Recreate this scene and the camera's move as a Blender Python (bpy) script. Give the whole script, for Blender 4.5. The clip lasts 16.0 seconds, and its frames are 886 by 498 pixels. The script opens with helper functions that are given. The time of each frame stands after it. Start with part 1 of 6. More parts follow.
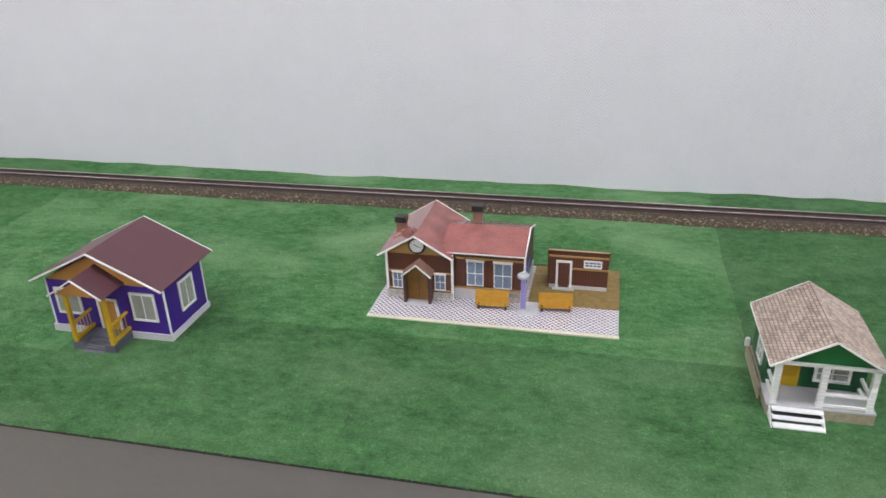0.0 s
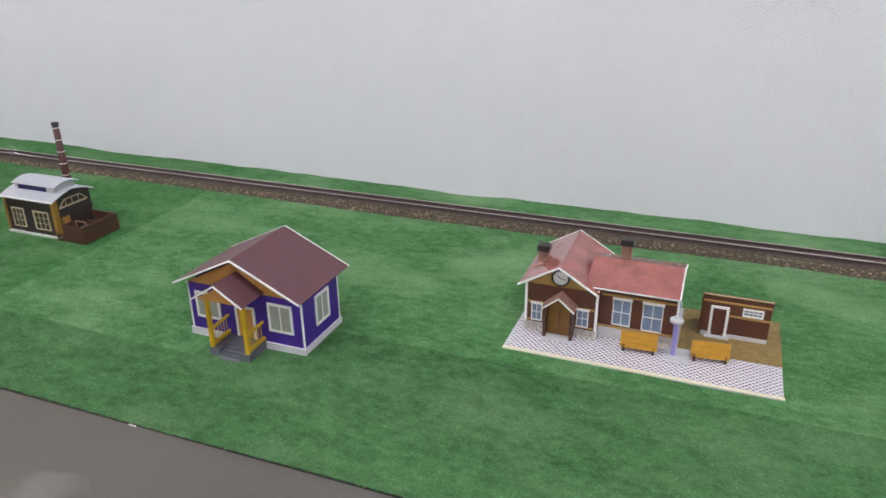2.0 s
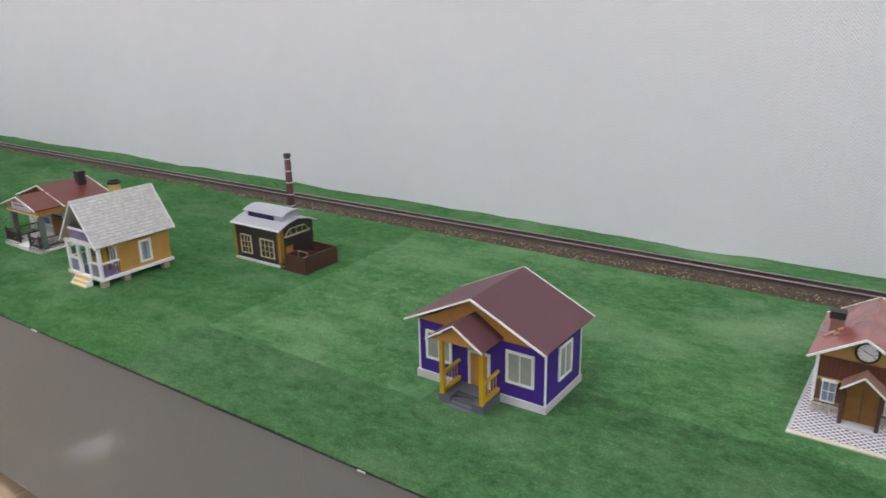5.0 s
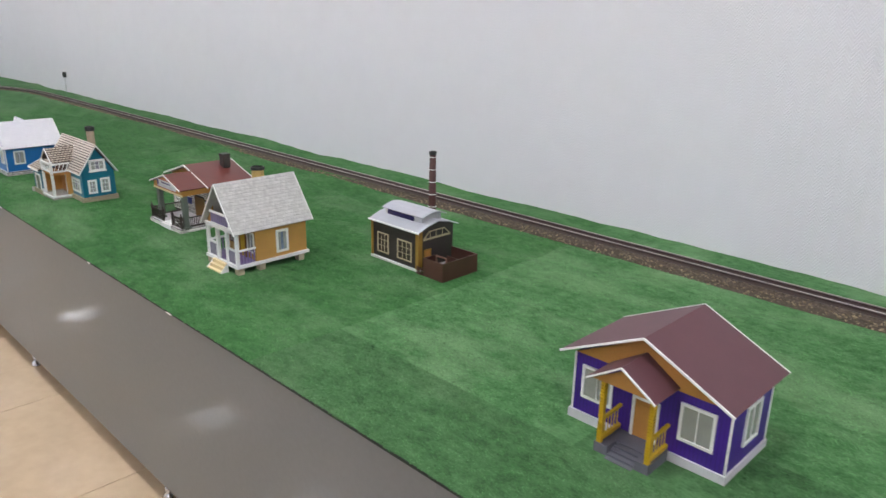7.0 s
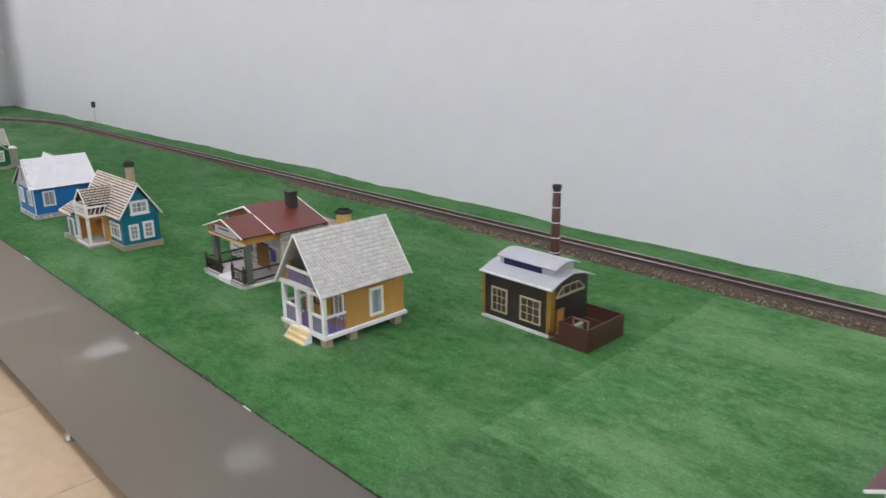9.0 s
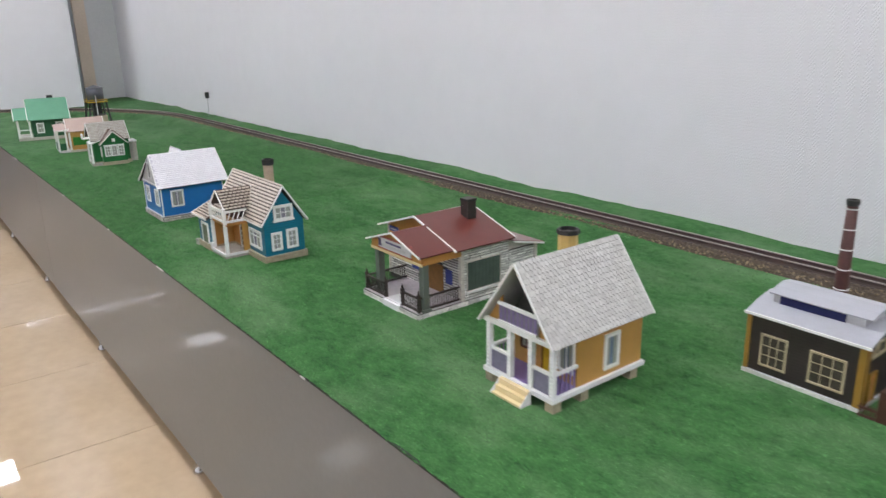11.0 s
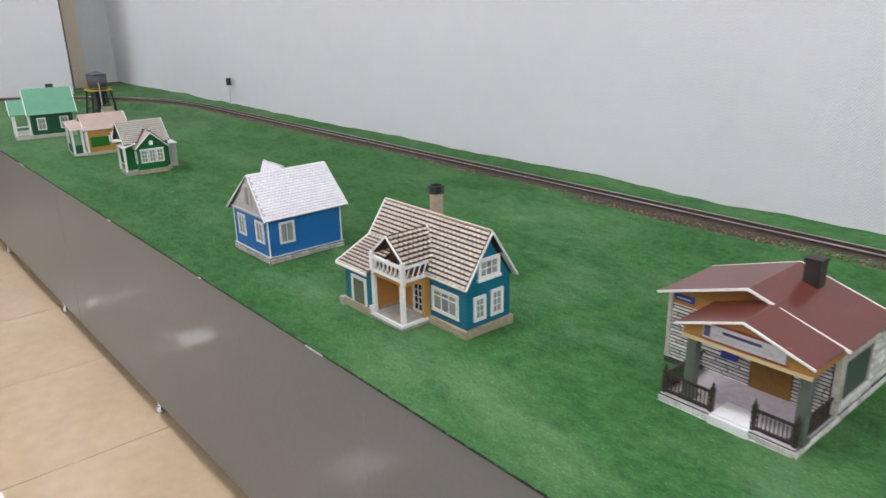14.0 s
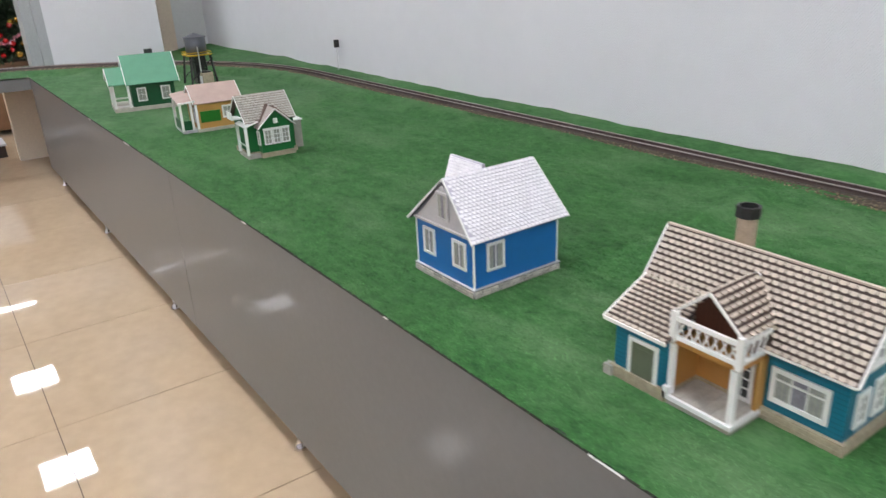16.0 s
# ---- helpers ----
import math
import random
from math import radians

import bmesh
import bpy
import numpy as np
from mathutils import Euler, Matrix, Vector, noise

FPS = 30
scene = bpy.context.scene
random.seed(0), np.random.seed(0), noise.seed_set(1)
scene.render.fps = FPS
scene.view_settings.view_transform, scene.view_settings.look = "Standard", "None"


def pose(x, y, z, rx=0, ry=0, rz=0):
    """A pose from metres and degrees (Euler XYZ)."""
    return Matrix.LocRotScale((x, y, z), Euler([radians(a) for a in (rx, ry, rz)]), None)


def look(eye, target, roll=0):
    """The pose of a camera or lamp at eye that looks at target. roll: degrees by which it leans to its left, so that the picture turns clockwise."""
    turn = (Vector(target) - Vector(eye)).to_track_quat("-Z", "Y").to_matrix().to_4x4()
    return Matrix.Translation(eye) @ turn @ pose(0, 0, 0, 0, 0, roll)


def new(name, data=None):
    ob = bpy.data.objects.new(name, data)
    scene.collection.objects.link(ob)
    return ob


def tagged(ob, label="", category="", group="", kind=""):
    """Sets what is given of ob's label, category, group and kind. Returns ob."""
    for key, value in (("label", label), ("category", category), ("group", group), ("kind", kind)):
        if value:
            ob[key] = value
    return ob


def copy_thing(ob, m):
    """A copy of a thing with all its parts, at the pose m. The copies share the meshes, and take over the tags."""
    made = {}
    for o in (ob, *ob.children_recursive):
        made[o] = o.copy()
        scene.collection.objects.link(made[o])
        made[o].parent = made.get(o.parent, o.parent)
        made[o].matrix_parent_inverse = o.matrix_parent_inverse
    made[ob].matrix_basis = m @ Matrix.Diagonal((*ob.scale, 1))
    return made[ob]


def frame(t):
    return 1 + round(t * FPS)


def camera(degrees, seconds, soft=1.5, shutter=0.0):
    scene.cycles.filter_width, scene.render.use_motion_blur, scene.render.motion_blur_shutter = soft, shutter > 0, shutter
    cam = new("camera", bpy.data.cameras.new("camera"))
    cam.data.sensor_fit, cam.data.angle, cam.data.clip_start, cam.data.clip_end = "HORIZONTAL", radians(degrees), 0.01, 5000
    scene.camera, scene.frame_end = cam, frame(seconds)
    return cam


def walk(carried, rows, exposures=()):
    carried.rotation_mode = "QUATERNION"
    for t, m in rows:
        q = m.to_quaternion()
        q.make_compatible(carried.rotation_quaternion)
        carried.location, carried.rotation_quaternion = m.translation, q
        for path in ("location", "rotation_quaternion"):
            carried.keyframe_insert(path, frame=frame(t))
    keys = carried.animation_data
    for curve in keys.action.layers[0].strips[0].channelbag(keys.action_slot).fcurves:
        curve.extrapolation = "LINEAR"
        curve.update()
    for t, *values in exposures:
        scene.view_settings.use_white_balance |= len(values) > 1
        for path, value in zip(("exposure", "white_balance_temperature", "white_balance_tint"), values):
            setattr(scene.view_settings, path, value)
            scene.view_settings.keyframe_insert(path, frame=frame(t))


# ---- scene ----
cam = camera(62.6, 16.0, shutter=0.4)
PATH = [
    (0, (0.158, 0.072, 1.719), (-0.267, 1.837, 0.881), -1.7),
    (0.5, (0.136, 0.076, 1.723), (-0.359, 1.83, 0.899), -1.7),
    (1, (0.115, 0.1, 1.713), (-0.454, 1.84, 0.907), -1.7),
    (1.5, (0.062, 0.119, 1.718), (-0.562, 1.842, 0.916), -1.2),
    (2, (0.012, 0.131, 1.709), (-0.667, 1.838, 0.917), -0.6),
    (2.5, (-0.03, 0.135, 1.687), (-0.768, 1.827, 0.917), 0.4),
    (3, (-0.079, 0.139, 1.671), (-0.857, 1.83, 0.941), -0.1),
    (3.5, (-0.14, 0.121, 1.651), (-0.968, 1.812, 0.979), -0.6),
    (4, (-0.184, 0.136, 1.639), (-1.095, 1.798, 1.001), -0.5),
    (4.5, (-0.227, 0.178, 1.612), (-1.228, 1.793, 0.988), -0.7),
    (5, (-0.255, 0.194, 1.598), (-1.351, 1.744, 0.969), -1.3),
    (5.2, (-0.268, 0.194, 1.608), (-1.394, 1.716, 0.964), -1.0),
    (7.3, (-0.497, 0.311, 1.553), (-1.875, 1.63, 0.95), 0.6),
    (7.5, (-0.531, 0.331, 1.543), (-1.928, 1.634, 0.951), 0.3),
    (8, (-0.703, 0.37, 1.535), (-2.05, 1.734, 0.964), 0.8),
    (10.3, (-1.342, 0.47, 1.471), (-2.811, 1.698, 0.896), -1.8),
    (10.5, (-1.399, 0.477, 1.467), (-2.881, 1.689, 0.888), -1.4),
    (11, (-1.579, 0.465, 1.467), (-3.104, 1.618, 0.879), -1.3),
    (11.5, (-1.745, 0.423, 1.477), (-3.207, 1.652, 0.886), -0.8),
    (12, (-1.893, 0.4, 1.469), (-3.357, 1.619, 0.863), -1.8),
    (12.5, (-2.101, 0.409, 1.459), (-3.597, 1.575, 0.826), -2.7),
    (13, (-2.244, 0.401, 1.465), (-3.753, 1.542, 0.816), -1.8),
    (13.5, (-2.404, 0.379, 1.469), (-3.865, 1.576, 0.812), -1.1),
    (14, (-2.573, 0.358, 1.48), (-4.022, 1.574, 0.83), -1.4),
    (14.5, (-2.719, 0.388, 1.469), (-4.17, 1.602, 0.819), -1.4),
    (15, (-2.921, 0.412, 1.464), (-4.396, 1.578, 0.783), -1.4),
    (15.5, (-3.088, 0.41, 1.448), (-4.62, 1.457, 0.7), -1.8),
    (16, (-3.289, 0.388, 1.46), (-4.813, 1.444, 0.709), -2.6),
]
walk(cam, [(t, look(eye, target, roll)) for t, eye, target, roll in PATH], [(0, 0), (2.5, -0.02), (3.5, -0.05), (4.5, -0.16), (5.2, -0.16), (7.0, -0.03), (7.5, -0.03), (8.1, -0.11), (10.5, -0.05), (12.5, 0), (16, 0)])

# ---------------------------------------------------------------- light
GRASS = 0.75                      # height of the layout's lawn above the floor
CEIL = 4.2
world = bpy.data.worlds.new("world")
scene.world = world
world.use_nodes = True
world.node_tree.nodes["Background"].inputs[0].default_value = (0.9, 0.95, 1.0, 1)
world.node_tree.nodes["Background"].inputs[1].default_value = 0.15
LAMP_POWER = 47.5
scene.view_settings.exposure = 0.0


# ---------------------------------------------------------------- materials
def mat(name, col, rough=0.5, var=0.12, scale=25.0, fine=350.0, bump=0.08, metal=0.0, coat=0.0, tint=0.0, island=0.0, boards=None):
    m = bpy.data.materials.new(name)
    m.use_nodes = True
    nt = m.node_tree
    n, l = nt.nodes, nt.links
    b = n["Principled BSDF"]
    b.inputs["Roughness"].default_value = rough
    b.inputs["Metallic"].default_value = metal
    b.inputs["Coat Weight"].default_value = coat
    tc = n.new("ShaderNodeTexCoord")
    big, small = n.new("ShaderNodeTexNoise"), n.new("ShaderNodeTexNoise")
    big.inputs["Scale"].default_value, small.inputs["Scale"].default_value = scale, fine
    big.inputs["Detail"].default_value, small.inputs["Detail"].default_value = 4, 3
    l.new(tc.outputs["Object"], big.inputs["Vector"])
    l.new(tc.outputs["Object"], small.inputs["Vector"])
    add = n.new("ShaderNodeMath")
    add.operation = "ADD"
    l.new(big.outputs["Fac"], add.inputs[0])
    l.new(small.outputs["Fac"], add.inputs[1])
    rng = n.new("ShaderNodeMapRange")
    rng.inputs["From Min"].default_value, rng.inputs["From Max"].default_value = 0.6, 1.4
    rng.inputs["To Min"].default_value, rng.inputs["To Max"].default_value = 1 - var, 1 + var
    l.new(add.outputs[0], rng.inputs["Value"])
    hsv = n.new("ShaderNodeHueSaturation")
    hsv.inputs["Color"].default_value = (*col, 1)
    l.new(rng.outputs[0], hsv.inputs["Value"])
    last = hsv
    if island or tint:
        src = n.new("ShaderNodeNewGeometry").outputs["Random Per Island"] if island else n.new("ShaderNodeObjectInfo").outputs["Random"]
        k = island or tint
        r2 = n.new("ShaderNodeMapRange")
        r2.inputs["To Min"].default_value, r2.inputs["To Max"].default_value = 1 - k, 1 + k
        l.new(src, r2.inputs["Value"])
        h2 = n.new("ShaderNodeHueSaturation")
        l.new(hsv.outputs[0], h2.inputs["Color"])
        l.new(r2.outputs[0], h2.inputs["Value"])
        last = h2
    if boards:
        # fine printed boarding: direction of the joints' normal, pitch and depth of the joint's tone
        way, pitch, deep = boards
        dot = n.new("ShaderNodeVectorMath")
        dot.operation = "DOT_PRODUCT"
        dot.inputs[1].default_value = way
        l.new(tc.outputs["Object"], dot.inputs[0])
        pp = n.new("ShaderNodeMath")
        pp.operation = "PINGPONG"
        pp.inputs[1].default_value = pitch / 2
        l.new(dot.outputs["Value"], pp.inputs[0])
        r3 = n.new("ShaderNodeMapRange")
        r3.inputs["From Max"].default_value = pitch * 0.13
        r3.inputs["To Min"].default_value, r3.inputs["To Max"].default_value = 1 - deep, 1.0
        l.new(pp.outputs[0], r3.inputs["Value"])
        h3 = n.new("ShaderNodeHueSaturation")
        l.new(last.outputs[0], h3.inputs["Color"])
        l.new(r3.outputs[0], h3.inputs["Value"])
        last = h3
    l.new(last.outputs[0], b.inputs["Base Color"])
    if bump:
        bp = n.new("ShaderNodeBump")
        bp.inputs["Strength"].default_value = bump
        bp.inputs["Distance"].default_value = 0.001
        l.new(small.outputs["Fac"], bp.inputs["Height"])
        l.new(bp.outputs[0], b.inputs["Normal"])
    return m


def lin(r, g, b):
    return tuple(((c / 255 + 0.055) / 1.055) ** 2.4 if c > 10 else c / 255 / 12.92 for c in (r, g, b))


WHITE = mat("white_card", (0.80, 0.80, 0.80), 0.45, 0.05)
TRIM = mat("white_trim", (0.82, 0.82, 0.80), 0.4, 0.04)
GREYPLINTH = mat("pale_plinth", (0.60, 0.58, 0.62), 0.6, 0.10)
PURPLE = mat("violet_wall", (0.052, 0.014, 0.255), 0.45, 0.12, boards=((1, 1, 0), 0.0085, 0.35))
ORANGE = mat("ochre_card", (0.46, 0.22, 0.055), 0.5, 0.10)
YELLOW = mat("yellow_paint", (0.54, 0.345, 0.013), 0.4, 0.14)
MAROON = mat("maroon_roof", (0.105, 0.042, 0.052), 0.5, 0.08)
REDROOF = mat("brown_red_roof", (0.120, 0.027, 0.021), 0.33, 0.12, coat=0.12)
# strong blotches: wear, with the roof's glossy sheen painted in as paler tone
PINKROOF = mat("worn_sheen_red_roof", (0.29, 0.095, 0.083), 0.2, 0.38, scale=22, coat=0.5)
GREYSTEP = mat("grey_steps", (0.11, 0.11, 0.135), 0.6, 0.15)
PANE = mat("window_film", (0.27, 0.28, 0.25), 0.12, 0.25, scale=60, bump=0.0)
PANEDARK = mat("dark_window_film", (0.035, 0.037, 0.035), 0.12, 0.3, scale=60, bump=0.0)
NET = mat("net_curtain_film", (0.36, 0.37, 0.33), 0.25, 0.14, scale=45, bump=0.0, boards=((1, 1, 0), 0.0045, 0.25))
LILACPANE = mat("lilac_window_film", (0.27, 0.26, 0.31), 0.2, 0.35, scale=70, bump=0.0)
LOFTGLASS = mat("smoky_loft_film", (0.15, 0.15, 0.138), 0.15, 0.3, scale=30, bump=0.0)
RAILFILM = mat("lilac_rail_film", (0.19, 0.175, 0.26), 0.3, 0.2, scale=60)
PANEBLUE = mat("blue_window_film", (0.19, 0.245, 0.34), 0.12, 0.25, scale=60, bump=0.0)
PANEGREEN = mat("green_grey_screen", (0.075, 0.10, 0.085), 0.3, 0.2, scale=60, bump=0.0)
CURTAIN = mat("pale_curtain", (0.34, 0.35, 0.31), 0.7, 0.2, scale=80)
BROWNWALL = mat("brown_board_wall", (0.108, 0.036, 0.021), 0.5, 0.2, boards=((1, 1, 0), 0.009, 0.4))
DARKBROWN = mat("dark_brown_card", (0.060, 0.024, 0.018), 0.5, 0.2)
WOOD = mat("ochre_wood", (0.23, 0.11, 0.022), 0.45, 0.25, scale=60)
BENCH = mat("bench_wood", (0.54, 0.28, 0.028), 0.35, 0.2, scale=60)
TAN = mat("tan_strip", (0.42, 0.24, 0.075), 0.5, 0.12)
BLACK = mat("black_card", (0.018, 0.018, 0.018), 0.5, 0.2)
STONE = mat("printed_stone", (0.50, 0.46, 0.42), 0.6, 0.35, scale=90, bump=0.2, island=0.25)
STONEDARK = mat("stone_joint", (0.06, 0.058, 0.055), 0.8, 0.3)
STONEWHITE = mat("white_stone", (0.70, 0.69, 0.66), 0.6, 0.25, scale=120, bump=0.2, island=0.3)
BEIGESTONE = mat("beige_stone", (0.36, 0.31, 0.22), 0.7, 0.3, scale=80, bump=0.2)
BRICKPALE = mat("pale_flue_brick", (0.36, 0.22, 0.16), 0.6, 0.3, scale=90)
BRICKDARK = mat("dark_flue_brick", (0.068, 0.021, 0.018), 0.6, 0.3, scale=90, boards=((0, 0, 1), 0.006, 0.3))
CHIMBROWN = mat("brown_flue", (0.24, 0.13, 0.095), 0.6, 0.25, scale=90)
GREENWALL = mat("green_wall", (0.008, 0.128, 0.030), 0.4, 0.14)
GREENDARK = mat("deep_green_wall", (0.007, 0.080, 0.028), 0.4, 0.14)
LIME = mat("bright_green_panel", (0.020, 0.17, 0.018), 0.4, 0.14)
MINT = mat("mint_roof", (0.130, 0.325, 0.215), 0.16, 0.08, coat=0.4)
FARPLINTH = mat("weathered_pale_plinth", (0.47, 0.45, 0.39), 0.6, 0.2, scale=50)
SALMON = mat("pale_salmon_roof", (0.44, 0.325, 0.28), 0.5, 0.12)
TILEBROWN = mat("brown_tile", (0.40, 0.315, 0.26), 0.5, 0.2, island=0.28)
TILEBASE = mat("tile_shadow_base", (0.13, 0.085, 0.07), 0.7, 0.2)
TILECREAM = mat("cream_tile", (0.52, 0.45, 0.37), 0.45, 0.15, tint=0.12)
TILECREAM2 = mat("cream_tile_field", (0.52, 0.45, 0.37), 0.45, 0.15, island=0.12)
TILEDARK = mat("dark_roof_felt", (0.060, 0.038, 0.030), 0.6, 0.2)
TILEGREY = mat("grey_tile", (0.52, 0.51, 0.49), 0.5, 0.14, scale=50, island=0.10)
GREYBASE = mat("grey_roof_base", (0.45, 0.44, 0.43), 0.6, 0.15)
TILEPALE = mat("pale_grey_tile", (0.43, 0.41, 0.365), 0.5, 0.15, island=0.12)
STONEGREY = mat("stone_backing", (0.10, 0.098, 0.095), 0.8, 0.3)
PANEWARM = mat("dull_window_film", (0.070, 0.058, 0.048), 0.2, 0.3, scale=60, bump=0.0)
TILEWHITE = mat("white_scale_tile", (0.78, 0.77, 0.80), 0.4, 0.06, island=0.06)
WHITEBASE = mat("lilac_roof_base", (0.48, 0.46, 0.54), 0.5, 0.1)
OCHREWALL = mat("apricot_wall", (0.50, 0.27, 0.075), 0.45, 0.10)
LILAC = mat("lilac_floor", (0.22, 0.16, 0.36), 0.5, 0.12)
CREAM = mat("cream_step", (0.72, 0.58, 0.33), 0.45, 0.08)
TEAL = mat("teal_wall", (0.006, 0.150, 0.232), 0.4, 0.12, boards=((0, 0, 1), 0.0085, 0.35))
AZURE = mat("azure_wall", (0.014, 0.145, 0.42), 0.4, 0.08)
GREYBOARD = mat("pale_grey_boards", (0.50, 0.49, 0.50), 0.5, 0.10)
FACTORY = mat("black_brown_wall", (0.036, 0.027, 0.026), 0.5, 0.25, boards=((0, 0, 1), 0.0065, 0.35))
ROOFGREY = mat("zinc_roof", (0.40, 0.41, 0.45), 0.4, 0.08)
NAVY = mat("navy_glass", (0.022, 0.022, 0.10), 0.2, 0.2)
DARKWOOD = mat("dark_rail_wood", (0.040, 0.028, 0.024), 0.5, 0.25)
GREENPOST = mat("grey_green_post", (0.12, 0.14, 0.12), 0.5, 0.15)
PLANKS = mat("pale_planks", (0.55, 0.50, 0.53), 0.35, 0.2, scale=70)
GREYDECK = mat("grey_deck", (0.38, 0.36, 0.32), 0.5, 0.2, scale=70)
BLUESIGN = mat("blue_sign", (0.05, 0.07, 0.32), 0.3, 0.15)
SIGNWHITE = mat("sign_board", (0.55, 0.54, 0.58), 0.3, 0.15, scale=60)
SIGNRED = mat("sign_red", (0.35, 0.07, 0.06), 0.4, 0.15)
LETTER = mat("sign_lettering", (0.10, 0.08, 0.20), 0.5, 0.1)
VIOLETPOST = mat("violet_post", (0.27, 0.23, 0.52), 0.4, 0.1)
PALEGREY = mat("pale_grey", (0.50, 0.50, 0.52), 0.5, 0.1)
DRYGRASS = mat("dry_grass_print", (0.23, 0.155, 0.05), 0.7, 0.4, scale=70, bump=0.3)
RAILSTEEL = mat("rail_steel", (0.44, 0.38, 0.37), 0.34, 0.2, scale=40, metal=0.7)
RAILWEB = mat("rail_web", (0.055, 0.032, 0.030), 0.6, 0.3, scale=40)
SLEEPER = mat("sleeper_brown", (0.040, 0.028, 0.025), 0.7, 0.25)
BALLAST = mat("ballast", (0.125, 0.098, 0.072), 0.9, 0.5, scale=110, bump=0.5, island=0.55)
BALLASTBED = mat("ballast_bed", (0.080, 0.059, 0.043), 0.9, 0.5, scale=110, bump=0.6)
STEEL = mat("chrome", (0.75, 0.75, 0.77), 0.12, 0.05, metal=1.0)
TANKGREY = mat("tank_grey", (0.085, 0.09, 0.105), 0.45, 0.15)
EDGE = mat("mat_edge", (0.018, 0.03, 0.02), 0.8, 0.3)
CONCRETE = mat("beige_column", (0.66, 0.55, 0.44), 0.6, 0.08, scale=3, fine=60)
# end wall next to the corner; the corner's shading is put into this grey
CORNERSHADE = mat("corner_shade_grey", (0.58, 0.585, 0.59), 0.5, 0.06, scale=3, fine=60)
COLDGREY = mat("cold_grey_frame", (0.40, 0.42, 0.43), 0.5, 0.08, scale=3, fine=60)
CABINET = mat("brown_cabinet", (0.22, 0.12, 0.06), 0.4, 0.2, scale=8)
NEEDLE = mat("fir_needles", (0.030, 0.062, 0.022), 0.6, 0.4, island=0.4)
TINSEL = mat("pink_tinsel", (0.75, 0.30, 0.36), 0.3, 0.3, scale=60, island=0.3)
BAUBLE = mat("red_bauble", (0.50, 0.015, 0.02), 0.12, 0.1, coat=0.5)
GOLDB = mat("gold_bauble", (0.55, 0.33, 0.06), 0.2, 0.1, metal=0.8)
CREAMPIER = mat("cream_pier", (0.80, 0.70, 0.56), 0.6, 0.08, scale=3, fine=60)
CEILMAT = mat("ceiling_tile", (0.78, 0.78, 0.77), 0.8, 0.04, scale=4, fine=80)
PAVE_W = mat("pave_white", (0.70, 0.68, 0.70), 0.4, 0.08, scale=60)


def wall_material():
    """Painted glass-fibre wallcovering: a faint herringbone relief under grey-white paint."""
    m = mat("painted_wallcovering", (0.715, 0.712, 0.748), 0.55, 0.025, scale=1.2, fine=9.0, bump=0)
    n, l = m.node_tree.nodes, m.node_tree.links
    tc = n.new("ShaderNodeTexCoord")
    sep = n.new("ShaderNodeSeparateXYZ")
    l.new(tc.outputs["Object"], sep.inputs[0])

    def op(kind, a, b=None):
        k = n.new("ShaderNodeMath")
        k.operation = kind
        for i, v in enumerate((a, b)):
            if v is None:
                continue
            if isinstance(v, (int, float)):
                k.inputs[i].default_value = v
            else:
                l.new(v, k.inputs[i])
        return k.outputs[0]

    along = op("ADD", sep.outputs["X"], sep.outputs["Y"])
    zig = op("PINGPONG", along, 0.020)
    wave = op("SINE", op("MULTIPLY", op("ADD", sep.outputs["Z"], op("MULTIPLY", zig, 1.4)), 2 * math.pi / 0.0125))
    nz = n.new("ShaderNodeTexNoise")
    nz.inputs["Scale"].default_value = 160
    l.new(tc.outputs["Object"], nz.inputs["Vector"])
    lump = n.new("ShaderNodeTexNoise")
    lump.inputs["Scale"].default_value = 7.0
    lump.inputs["Detail"].default_value = 3.0
    l.new(tc.outputs["Object"], lump.inputs["Vector"])
    worn = n.new("ShaderNodeTexNoise")
    worn.inputs["Scale"].default_value = 3.5
    l.new(tc.outputs["Object"], worn.inputs["Vector"])
    weave = op("MULTIPLY", wave, op("MULTIPLY", worn.outputs["Fac"], 1.1))
    h = op("ADD", op("ADD", weave, op("MULTIPLY", nz.outputs["Fac"], 0.9)), op("MULTIPLY", lump.outputs["Fac"], 1.2))
    bp = n.new("ShaderNodeBump")
    bp.inputs["Strength"].default_value = 0.50
    bp.inputs["Distance"].default_value = 0.0016
    l.new(h, bp.inputs["Height"])
    l.new(bp.outputs[0], n["Principled BSDF"].inputs["Normal"])
    return m


